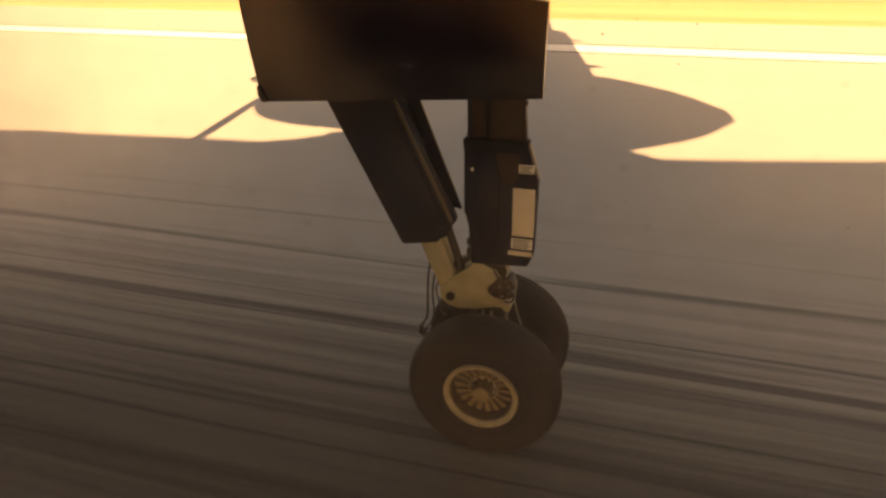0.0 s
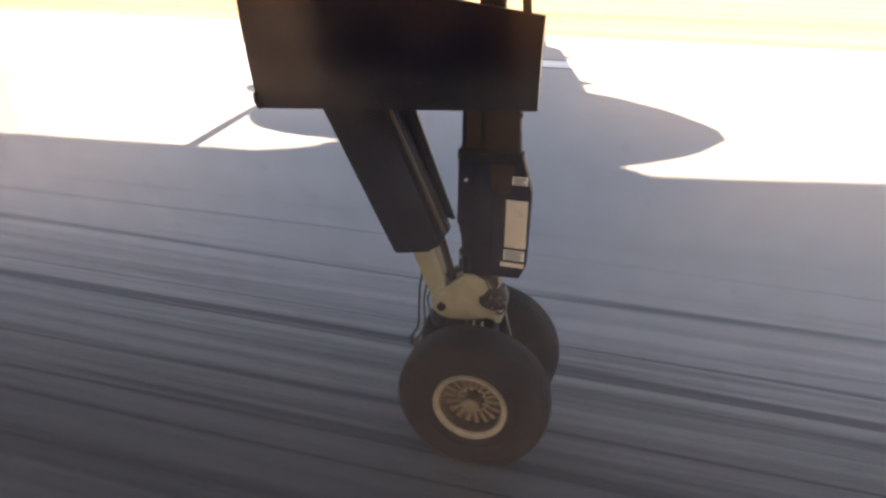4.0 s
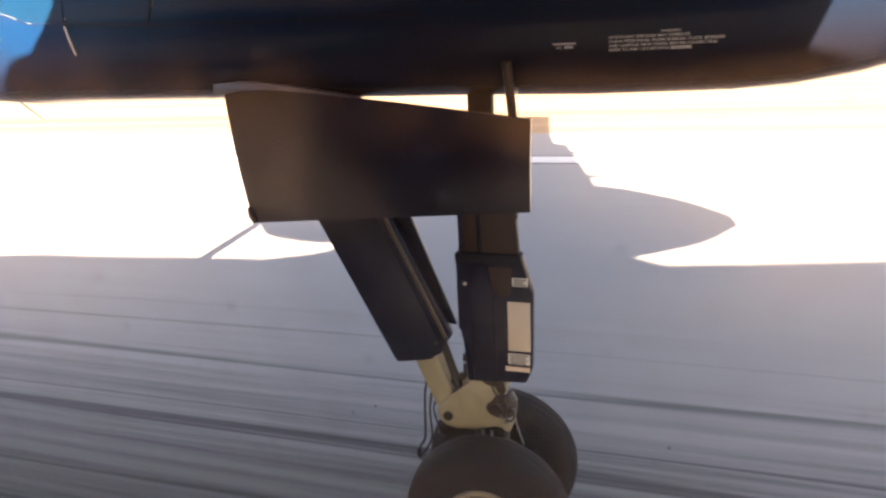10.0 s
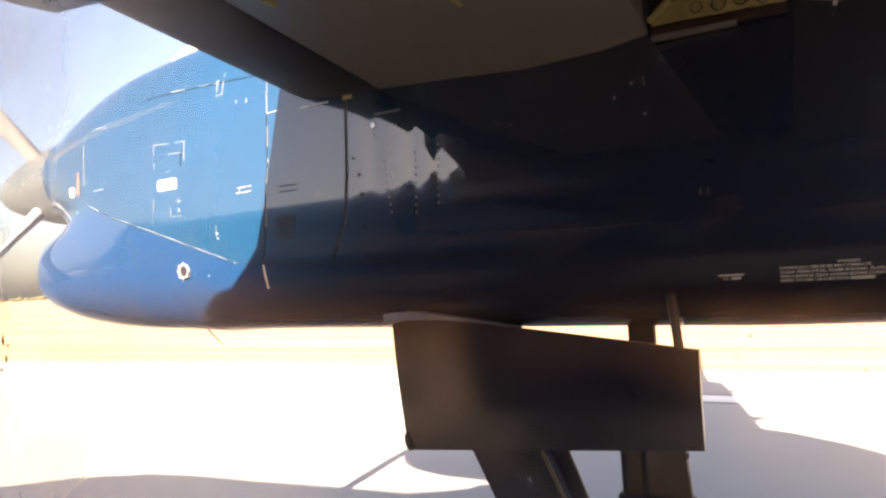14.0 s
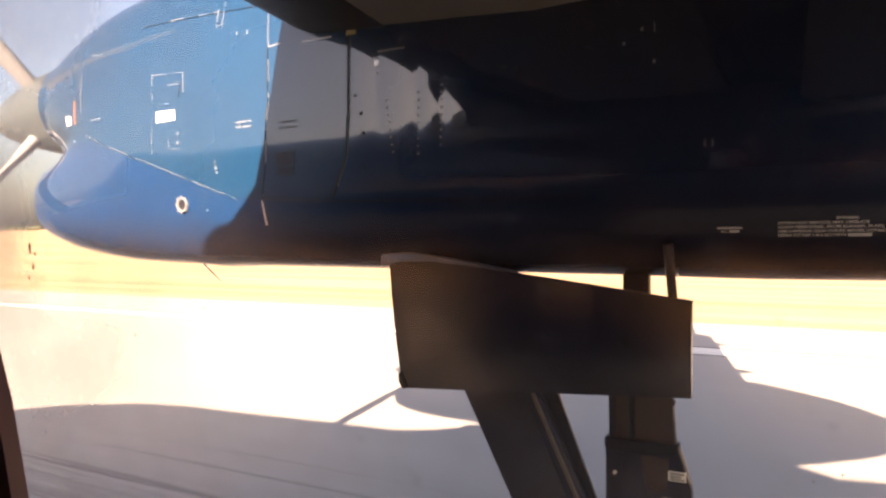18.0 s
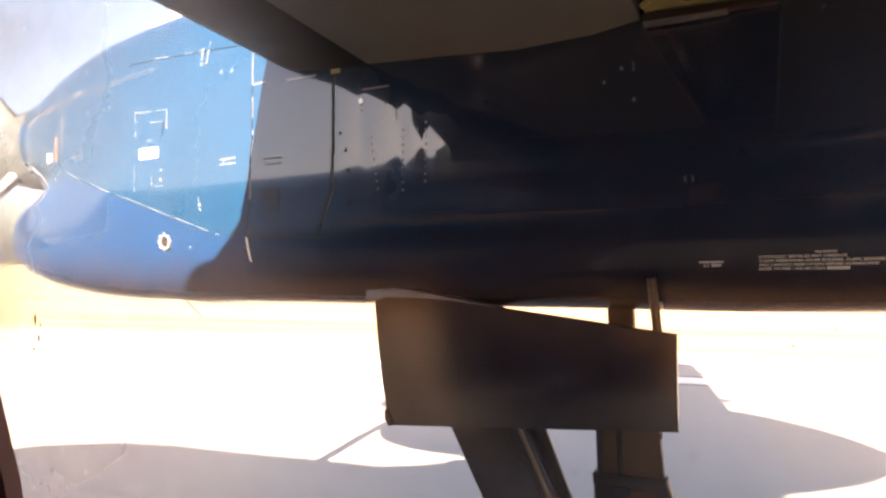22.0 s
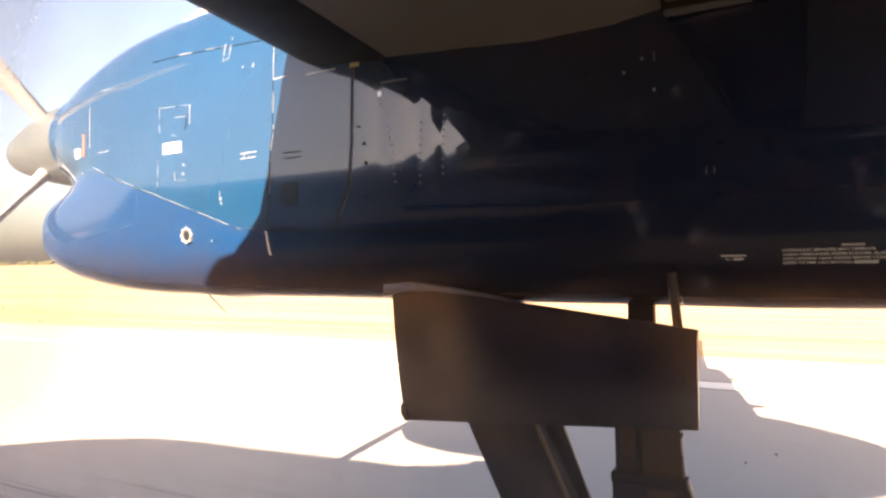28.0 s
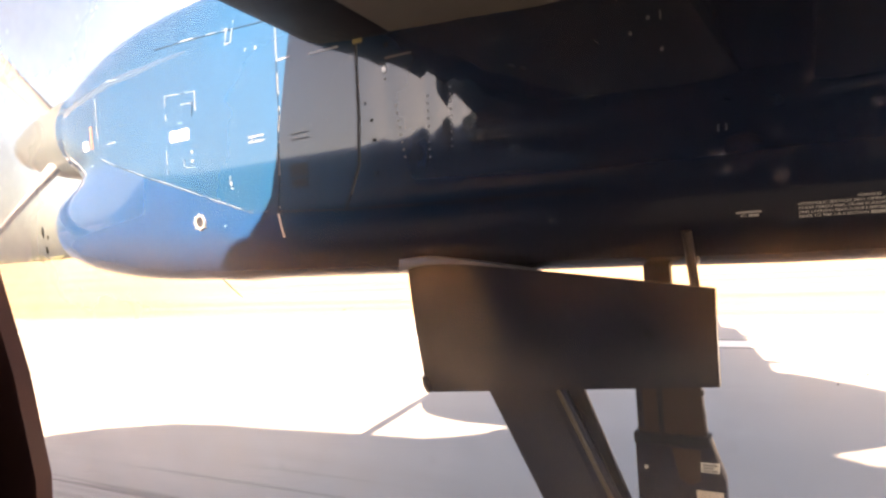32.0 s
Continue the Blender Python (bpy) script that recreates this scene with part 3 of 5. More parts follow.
for x, s in ((-3.2, 0.05), (-2.8, 0.28), (-2.4, 0.42), (-2.1, 0.58), (-1.9, 0.74), (-1.65, 0.95), (-1.4, 1.0), (0.5, 1.0), (1.8, 0.8), (2.8, 0.3), (3.2, 0.02)):
    loops.append([(x, FY + (0.45 + 0.85 * s) * math.cos(2 * math.pi * k / 24), 3.64 + (0.25 + 0.50 * s) * math.sin(2 * math.pi * k / 24)) for k in range(24)])
part("wing_fairing", loft(loops), M_NAVY, fuselage)

# unseen fillet added at the wing root, shaped for the nacelle's shadow edge and reflection
plan = [(-1.15, 1.62), (-1.45, 1.56), (-1.445, 1.2), (-1.455, 0.92), (-1.52, 0.74), (-1.62, 0.56), (-1.75, 0.40), (-1.92, 0.28), (-2.10, 0.18), (-2.10, -0.2), (-1.15, -0.2)]
bm = loft([[(x + 0.02 * (1 - k), y, 3.885 - (0.20 if k == 0 else 0.17 if k == 1 else 0.0) + 0.09 * max(0.0, y - 0.9)) for x, y in plan] for k in (0, 1, 2)])
part("root_shadow_fillet", bm, M_NAVY, fuselage, "unseen dark blue fillet that shapes shadow at the wing root")

# window in the hull
window = tagged(new("window_1"), "dusty cabin window with a rounded brown trim", "window", kind="structure")


def rounded(x0, x1, z0, z1, r, n=8):
    out = []
    for cx, cz, a in ((x1 - r, z1 - r, 0), (x0 + r, z1 - r, 90), (x0 + r, z0 + r, 180), (x1 - r, z0 + r, 270)):
        for k in range(n + 1):
            w = radians(a + 90 * k / n)
            out.append((cx + r * math.cos(w), cz + r * math.sin(w)))
    return out


WIN = (0.321, 0.85, 2.36, 3.06)
# forward edge of the surround, bowed inwards a little below its middle
EDGE = [(3.0, 0.303), (2.90, 0.306), (2.84, 0.311), (2.78, 0.320), (2.735, 0.336), (2.69, 0.345), (2.66, 0.342), (2.62, 0.320), (2.58, 0.303), (2.52, 0.285), (2.44, 0.276)]


def edge_at(z):
    for (z0, x0), (z1, x1) in zip(EDGE, EDGE[1:]):
        if z >= z1:
            return x0 + (x1 - x0) * min(1.0, max(0.0, (z0 - z) / (z0 - z1)))
    return EDGE[-1][1]


loops = []
for grow, y in ((0.20, 0.392), (0.03, 0.392), (0.010, 0.394), (0.0, 0.402), (0.002, 0.41), (0.03, 0.414), (0.20, 0.414)):
    ring = rounded(WIN[0] - grow, WIN[1] + grow, WIN[2] - grow, WIN[3] + grow, 0.10 + grow)
    ring[18:18] = [(WIN[0] - grow, z) for z, x in EDGE[1:-1]]
    loops.append([(x + edge_at(z) - WIN[0] if x < 0.5 else x, y, z) for x, z in ring])
bm = loft(loops + [loops[0]], cap0=False, cap1=False)
part("window_trim", bm, M_TRIM, window, "reddish brown window surround", sharp=60)
loops = []
for x0, x1, z0, z1, r, y in ((-0.30, 1.16, 1.98, 3.34, 0.02, 0.458), (0.10, 0.95, 2.33, 3.08, 0.12, 0.458), (0.10, 0.95, 2.33, 3.08, 0.12, 0.464), (-0.30, 1.16, 1.98, 3.34, 0.02, 0.464)):
    loops.append([(x, y, z) for x, z in rounded(x0, x1, z0, z1, r)])
part("outer_frame", loft(loops + [loops[0]], cap0=False, cap1=False), M_NAVY, window, "dark blue outer window frame", sharp=60)
pane = part("window_pane", box(-0.22, 1.08, 0.452, 0.455, 2.05, 3.28), M_GLASS, window, "dusty clear window pane")
pane.visible_shadow = False

# ---- engine nacelle ----
NY = 3.25
UP = [(-3.80, 3.28, 3.98, 0.325, 2.0), (-3.6, 3.14, 4.07, 0.390, 2.1), (-3.3, 2.95, 4.16, 0.455, 2.3), (-3.0, 2.75, 4.215, 0.490, 2.6), (-2.6, 2.570, 4.25, 0.506, 2.9), (-2.0, 2.566, 4.27, 0.512, 3.3), (-1.2, 2.560, 4.27, 0.512, 3.5),
      (0.0, 2.548, 4.24, 0.512, 3.5), (1.2, 2.556, 4.13, 0.50, 3.4), (1.85, 2.72, 3.94, 0.44, 3.0), (2.35, 2.90, 3.74, 0.33, 2.6), (2.82, 3.18, 3.42, 0.08, 2.0)]
DOWN = [(-3.80, 2.700, 3.29, 0.390, 2.3), (-3.6, 2.650, 3.36, 0.430, 2.4), (-3.3, 2.605, 3.50, 0.468, 2.5), (-3.0, 2.582, 3.70, 0.492, 2.7), (-2.6, 2.568, 4.25, 0.506, 2.9)]


def section(table, x):
    """Bottom, top, half width and squareness at x, gliding from row to row."""
    x = min(max(x, table[0][0]), table[-1][0])
    for i, (a, b) in enumerate(zip(table, table[1:])):
        if a[0] <= x <= b[0]:
            t = (x - a[0]) / (b[0] - a[0])
            p, q = table[max(i - 1, 0)], table[min(i + 2, len(table) - 1)]
            out = []
            for c in range(1, 5):
                ma = (b[c] - p[c]) / (b[0] - p[0]) * (b[0] - a[0])
                mb = (q[c] - a[c]) / (q[0] - a[0]) * (b[0] - a[0])
                out.append((2 * t ** 3 - 3 * t * t + 1) * a[c] + (t ** 3 - 2 * t * t + t) * ma + (3 * t * t - 2 * t ** 3) * b[c] + (t ** 3 - t * t) * mb)
            return out
    return table[-1][1:]


def lobe(z, zb, zt, hw, n):
    v = abs(z - (zb + zt) / 2) / ((zt - zb) / 2)
    return hw * (1 - v ** n) ** (1 / n) if v < 1 else 0.0


RIBS = [-1.20, -1.015, -0.807, -0.695, -0.50]


def quilt(x):
    """The skin bulges a little between the riveted frames."""
    for a, b in zip(RIBS, RIBS[1:]):
        if a <= x <= b:
            return 0.0022 * (b - a) / 0.2 * 4 * (x - a) * (b - x) / (b - a) ** 2
    return 0.0


def half_width(x, z):
    """Half the width at a height; the sides lean in towards the top."""
    lean = 1 + 0.10 * (3.4 - z)
    a = lobe(z, *section(UP, x)) * lean
    if x >= -2.6:
        return a + (quilt(x) if 2.95 < z < 3.9 else 0.0)
    b = lobe(z, *section(DOWN, x)) * lean
    h = max(0.0, 1 - abs(a - b) / 0.05)
    return max(a, b) + 0.05 * h * h / 4


def nac_y(x, z, proud=0.0):
    """The y of the nacelle's inboard side."""
    return NY - half_width(x, z) - proud


def nac_loop(x, count=36):
    zt = section(UP, x)[1]
    zb = min(section(UP, x)[0], section(DOWN, x)[0]) if x < -2.6 else section(UP, x)[0]
    zs = [(zb + zt) / 2 - (zt - zb) / 2 * math.cos(math.pi * k / count) for k in range(count + 1)]
    side = [(half_width(x, z), z) for z in zs]
    return [(x, NY - w, z) for w, z in side] + [(x, NY + w, z) for w, z in side[-2:0:-1]]


def oval(x, zb, zt, hw, n, count=64):
    out = []
    for k in range(count):
        a = 2 * math.pi * k / count
        c, s = math.cos(a), math.sin(a)
        out.append((x, NY + hw * math.copysign(abs(c) ** (2 / n), c), (zb + zt) / 2 + (zt - zb) / 2 * math.copysign(abs(s) ** (2 / n), s)))
    return out


CHIN = [(-4.15, 2.98, 3.12, 0.11, 2.0), (-4.14, 2.935, 3.155, 0.145, 2.1), (-4.11, 2.885, 3.175, 0.185, 2.2), (-4.05, 2.825, 3.20, 0.235, 2.3), (-3.96, 2.770, 3.235, 0.30, 2.3), (-3.87, 2.722, 3.265, 0.355, 2.3), (-3.79, 2.696, 3.288, 0.392, 2.3), (-3.7, 2.70, 3.28, 0.385, 2.3)]


nacelle = tagged(new("engine_nacelle"), "glossy blue turboprop engine nacelle under the wing, half in shade", "engine")
xs = [-3.80, -3.75, -3.7, -3.6, -3.52, -3.4, -3.3, -3.15, -3.0, -2.85, -2.7, -2.6, -2.3, -2.0, -1.6, -1.2, -0.8, -0.4, 0, 0.5, 1.0, 1.2, 1.4, 1.6, 1.8, 2.0, 2.2, 2.4, 2.55, 2.7, 2.82]
xs = sorted(set(xs) | {a + (b - a) * k / 8 for a, b in zip(RIBS, RIBS[1:]) for k in range(9)})
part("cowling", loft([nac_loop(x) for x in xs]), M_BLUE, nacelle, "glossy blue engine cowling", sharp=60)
# collar round the spinner
collar = [(-3.852, 0.300), (-3.856, 0.318), (-3.84, 0.324), (-3.80, 0.329), (-3.77, 0.331), (-3.74, 0.33)]
part("spinner_collar", loft([[(x, NY + r * math.cos(2 * math.pi * k / 48), 3.64 + r * math.sin(2 * math.pi * k / 48)) for k in range(48)] for x, r in collar]), M_BLUE, nacelle, sharp=60)
# intake below the spinner: outer skin, rolled lip and a dark duct
loops = [oval(*c) for c in CHIN]
duct = [oval(-4.13, 3.01, 3.09, 0.085, 2.0), oval(-4.0, 2.97, 3.13, 0.13, 2.2), oval(-3.85, 2.93, 3.16, 0.16, 2.2)]
part("chin_intake", loft(loops, cap0=False), M_BLUE, nacelle, "blue chin air intake", sharp=60)
part("intake_duct", loft([loops[0]] + duct, cap0=False), M_SEAM, nacelle, "dark intake duct", sharp=60)
# propeller at rest: spinner and four twisted blades
propeller = tagged(new("propeller"), "grey four-bladed propeller at rest before the nacelle", "propeller")
HUB_X, HUB_Z = -4.12, 3.64
prof = [(-3.838, 0.306), (-3.92, 0.303), (-4.0, 0.298), (-4.13, 0.284), (-4.3, 0.250), (-4.5, 0.203), (-4.7, 0.143), (-4.81, 0.085), (-4.87, 0.035), (-4.885, 0.004)]
part("spinner", loft([[(x, NY + r * math.cos(2 * math.pi * k / 48), HUB_Z + r * math.sin(2 * math.pi * k / 48)) for k in range(48)] for x, r in prof]), M_NOSE, propeller, "grey propeller spinner")
for turn in (47, 137, 227, 317):
    out = Vector((0, math.cos(radians(turn)), math.sin(radians(turn))))
    across = Vector((1, 0, 0)).cross(out)
    loops = []
    for r, chord, thick, pitch in ((0.20, 0.11, 0.10, 72), (0.35, 0.12, 0.085, 70), (0.55, 0.15, 0.050, 66), (0.9, 0.20, 0.034, 63), (1.3, 0.21, 0.026, 61), (1.7, 0.19, 0.018, 59), (1.9, 0.15, 0.013, 58), (1.98, 0.07, 0.008, 57)):
        c = math.cos(radians(pitch)) * across - math.sin(radians(pitch)) * Vector((1, 0, 0))
        n = out.cross(c)
        loops.append([Vector((HUB_X, NY, HUB_Z)) + out * r + c * chord / 2 * math.cos(2 * math.pi * k / 16) + n * thick / 2 * math.sin(2 * math.pi * k / 16) for k in range(16)])
    part("blade", loft(loops), M_BLADE, propeller, "grey propeller blade", sharp=50)


def ribbon(name, pts, width, material, label="", proud=0.003, surface=nac_y):
    """A thin strip that follows the nacelle's side through points of (x, z)."""
    fine = []
    for (x0, z0), (x1, z1) in zip(pts, pts[1:]):
        n = max(1, int(math.hypot(x1 - x0, z1 - z0) / 0.05))
        fine += [(x0 + (x1 - x0) * k / n, z0 + (z1 - z0) * k / n) for k in range(n)]
    fine.append(pts[-1])
    bm = bmesh.new()
    rows = []
    for i, (x, z) in enumerate(fine):
        a, b = fine[max(i - 1, 0)], fine[min(i + 1, len(fine) - 1)]
        d = math.hypot(b[0] - a[0], b[1] - a[1])
        nx, nz = -(b[1] - a[1]) / d * width / 2, (b[0] - a[0]) / d * width / 2
        row = []
        for s in (1, -1):
            row.append(bm.verts.new((x + s * nx, surface(x + s * nx, z + s * nz, proud), z + s * nz)))
        for s in (-1, 1):
            row.append(bm.verts.new((x + s * nx, surface(x + s * nx, z + s * nz, -0.004), z + s * nz)))
        rows.append(row)
    for p, q in zip(rows, rows[1:]):
        for k in range(4):
            bm.faces.new((p[k], p[(k + 1) % 4], q[(k + 1) % 4], q[k]))
    bm.faces.new(rows[0])
    bm.faces.new(rows[-1][::-1])
    return part(name, bm, material, nacelle, label)


def plate(name, x0, x1, z0, z1, material, label="", proud=0.004, surface=nac_y, parent=None):
    """A small plate on the nacelle's side, with bevelled edges."""
    bm = bmesh.new()
    f = [bm.verts.new((x, surface(x, z, proud), z)) for x, z in ((x0, z0), (x1, z0), (x1, z1), (x0, z1))]
    g = [bm.verts.new((x, surface(x, z, -0.006), z)) for x, z in ((x0 - 0.002, z0 - 0.002), (x1 + 0.002, z0 - 0.002), (x1 + 0.002, z1 + 0.002), (x0 - 0.002, z1 + 0.002))]
    bm.faces.new(f)
    bm.faces.new(g[::-1])
    for k in range(4):
        bm.faces.new((f[k], g[k], g[(k + 1) % 4], f[(k + 1) % 4]))
    return part(name, bm, material, parent or nacelle, label)


wear = random.Random(11)


def worn(name, pts, width, material, label="", gap=0.3, piece=0.03):
    """A chipped bright edge: short lengths of uneven width with gaps between them."""
    for (x0, z0), (x1, z1) in zip(pts, pts[1:]):
        d = math.hypot(x1 - x0, z1 - z0)
        ux, uz = (x1 - x0) / d, (z1 - z0) / d
        k = 0.0
        while k < d:
            e = min(d, k + piece * wear.uniform(0.4, 1.6))
            if wear.random() > gap and e - k > 0.004:
                h = width * wear.uniform(0.45, 1.15) / 2
                bm = bmesh.new()
                top, low = [], []
                for q, side in ((k, 1), (e, 1), (e, -1), (k, -1)):
                    x, z = x0 + ux * q - uz * h * side, z0 + uz * q + ux * h * side
                    top.append(bm.verts.new((x, nac_y(x, z, 0.003), z)))
                    low.append(bm.verts.new((x, nac_y(x, z, -0.004), z)))
                bm.faces.new(top)
                bm.faces.new(low[::-1])
                for i in range(4):
                    j = (i + 1) % 4
                    bm.faces.new((top[i], low[i], low[j], top[j]))
                part(name, bm, material, nacelle, label)
            k = e


# joints of the cowl panels
ribbon("panel_joint", [(-3.13, 3.358), (-2.051, 2.990), (-1.901, 2.938), (-1.72, 2.930)], 0.0022, M_SEAM, "dark panel joint")
worn("panel_joint", [(-3.13, 3.361), (-2.051, 2.993), (-1.901, 2.941)], 0.0026, M_BRIGHT, "bright worn panel edge", gap=0.22, piece=0.06)
worn("panel_joint", [(-1.901, 2.941), (-1.72, 2.934)], 0.0022, M_BRIGHT, "bright worn panel edge")
ribbon("panel_joint", [(-1.72, 2.931), (-1.302, 2.905), (-0.6, 2.885), (-0.1, 2.88)], 0.010, M_SEAM, "dark panel joint")
ribbon("panel_joint", [(-1.168, 3.70), (-1.171, 3.31), (-1.188, 3.10), (-1.253, 2.969), (-1.291, 2.903)], 0.010, M_SEAM, "dark panel joint")
ribbon("panel_joint", [(-1.160, 3.69), (-1.162, 3.31), (-1.179, 3.10), (-1.245, 2.969)], 0.0018, M_SPIN, "pale worn panel edge")
worn("panel_joint", [(-1.665, 3.99), (-1.658, 3.838), (-1.651, 3.67)], 0.0044, M_BRIGHT, "bright worn panel edge", gap=0.08, piece=0.05)
worn("panel_joint", [(-1.651, 3.67), (-1.647, 3.40), (-1.661, 3.314), (-1.673, 3.065), (-1.70, 2.945)], 0.0030, M_BRIGHT, "bright worn panel edge", gap=0.35, piece=0.04)
ribbon("panel_joint", [(-1.656, 3.67), (-1.653, 3.40), (-1.667, 3.314), (-1.679, 3.065), (-1.712, 2.94)], 0.0032, M_SEAM, "dark panel joint")
ribbon("panel_joint", [(-1.715, 2.92), (-1.715, 2.80)], 0.009, M_WHITE, "bright worn panel edge")
worn("panel_joint", [(-1.65, 3.668), (-1.572, 3.672)], 0.0050, M_BRIGHT, gap=0.1)
worn("panel_joint", [(-3.215, 3.80), (-3.18, 3.64), (-3.17, 3.49)], 0.0040, M_BRIGHT, gap=0.2)
ribbon("panel_joint", [(-2.62, 3.927), (-2.319, 3.916), (-2.03, 3.900), (-1.728, 3.886)], 0.0028, M_SEAM, "dark panel joint")
worn("panel_joint", [(-2.42, 3.924), (-2.28, 3.918)], 0.0044, M_BRIGHT, gap=0.35)
worn("panel_joint", [(-2.16, 3.911), (-1.99, 3.901)], 0.0034, M_BRIGHT, gap=0.5)
worn("panel_joint", [(-3.09, 3.833), (-2.978, 3.820)], 0.0046, M_BRIGHT, gap=0.2)
# access hatch with its inner flap
worn("hatch_edge", [(-2.50, 3.33), (-2.503, 3.20)], 0.0028, M_BRIGHT, "bright edge of an access hatch", gap=0.35)
worn("hatch_edge", [(-2.491, 3.44), (-2.50, 3.635), (-2.374, 3.626)], 0.0036, M_BRIGHT, "bright edge of an access hatch", gap=0.05)
worn("hatch_edge", [(-2.374, 3.626), (-2.30, 3.624)], 0.0024, M_BRIGHT, "bright edge of an access hatch", gap=0.6)
worn("hatch_edge", [(-2.30, 3.624), (-2.25, 3.621), (-2.249, 3.515)], 0.0036, M_BRIGHT, "bright edge of an access hatch", gap=0.12)
worn("flap_edge", [(-2.37, 3.566), (-2.27, 3.562)], 0.0026, M_BRIGHT, "bright edge of a small flap", gap=0.3)
worn("flap_edge", [(-2.39, 3.468), (-2.316, 3.466)], 0.0024, M_BRIGHT, "bright edge of a small flap", gap=0.4)
worn("flap_edge", [(-2.36, 3.31), (-2.36, 3.222), (-2.275, 3.216)], 0.0024, M_BRIGHT, "bright edge of a small flap", gap=0.4)
ribbon("flap_edge", [(-2.272, 3.566), (-2.282, 3.49)], 0.004, M_SEAM)
# the first, white plate paints in the sun's glint on the hatch
plate("bright_plate", -2.458, -2.315, 3.372, 3.428, M_WHITE, "white plate standing for a sun glint on the hatch")
plate("bright_plate", -3.365, -3.305, 3.44, 3.495, M_WHITE, "small bright placard")
plate("bright_plate", -3.262, -3.238, 3.44, 3.58, M_PINK, "tall faded pink placard")
for x, z in ((-1.866, 3.318), (-1.866, 3.292), (-3.06, 3.443)):
    worn("latch", [(x, z), (x + 0.105, z + 0.001)], 0.0056, M_BRIGHT, "polished latch", gap=0.12, piece=0.022)
worn("latch", [(-1.842, 3.292), (-1.842, 3.318)], 0.004, M_BRIGHT, "polished latch", gap=0.1)
for x, z in ((-1.58, 3.293), (-1.58, 3.266)):
    ribbon("latch", [(x, z), (x + 0.11, z)], 0.005, M_SEAM, "shaded latch")
for pts in ([(-2.014, 3.822), (-2.01, 3.94)], [(-1.972, 3.83), (-1.966, 3.948)], [(-2.014, 3.822), (-1.972, 3.83)]):
    worn("latch", pts, 0.0046, M_BRIGHT, "polished latch", gap=0.4, piece=0.02)
worn("latch", [(-1.868, 3.758), (-1.862, 3.775)], 0.010, M_BRIGHT, "polished latch", gap=0.0)
worn("latch", [(-1.815, 3.752), (-1.790, 3.757), (-1.795, 3.775)], 0.006, M_BRIGHT, "polished latch", gap=0.1)
for x, z, s in ((-2.291, 3.30, 0.012), (-2.292, 3.25, 0.014), (-2.012, 3.10, 0.012), (-2.008, 3.075, 0.009), (-3.29, 3.34, 0.009), (-1.10, 3.29, 0.013), (-1.09, 3.20, 0.015),
                (-1.09, 3.05, 0.015), (-1.0, 3.61, 0.02), (-2.11, 2.885, 0.008), (-1.13, 3.37, 0.010)):
    plate("fastener", x - s / 2, x + s / 2, z - s / 2, z + s / 2, M_STEEL if x < -1.5 else M_SEAM)
worn("flap_edge", [(-2.13, 3.11), (-2.05, 3.10)], 0.0022, M_SEAM, gap=0.3)
worn("flap_edge", [(-2.018, 3.14), (-2.012, 3.05)], 0.0022, M_BRIGHT, gap=0.4)
# rivet rows
for x, z0, x1, z1 in ((-0.965, 3.335, -0.932, 3.105), (-1.015, 3.52, -1.015, 3.46), (-0.802, 3.35, -0.807, 3.09), (-0.688, 3.37, -0.696, 3.12)):
    k = int((z0 - z1) / 0.030)
    for i in range(k + 1):
        u, w = x + (x1 - x) * i / k, z0 + (z1 - z0) * i / k
        plate("rivet", u - 0.0035, u + 0.0035, w - 0.0035, w + 0.0035, M_SPIN if x > -1.1 else M_SEAM, proud=0.003)
# louvred vents and small stays by the wing root
for x0, x1, z0, count in ((-1.603, -1.488, 3.09, 5), (-1.60, -1.496, 3.04, 3)):
    for i in range(count):
        z = z0 + i * 0.013
        plate("vent_louvre", x0, x1, z, z + 0.006, M_SEAM, proud=0.004)
ribbon("root_stay", [(-1.44, 3.659), (-1.267, 3.658)], 0.008, M_BRIGHT, "bare metal strip at the wing root")
ribbon("root_stay", [(-1.009, 3.553), (-0.871, 3.551)], 0.007, M_SPIN, "bare metal strip at the wing root")
plate("root_bolt", -1.026, -1.006, 3.494, 3.514, M_STEEL)
# drain ring
yr = nac_y(-2.29, 2.92)
ring = turned([(0.027, 0.0), (0.031, -0.010), (0.039, -0.010), (0.042, 0.004)], (-2.29, yr, 2.92), 28)
part("drain_ring", ring, M_BRIGHT, nacelle, "bright metal ring round a drain hole")
part("drain_hole", turned([(0.001, -0.003), (0.030, -0.003)], (-2.29, yr, 2.92), 28), M_SEAM, nacelle)
for k in range(8):
    a = 2 * math.pi * k / 8
    part("ring_bolt", rod((-2.29 + 0.044 * math.cos(a), yr - 0.012, 2.92 + 0.044 * math.sin(a)), (-2.29 + 0.044 * math.cos(a), yr + 0.02, 2.92 + 0.044 * math.sin(a)), 0.005, 8), M_BRIGHT, nacelle)


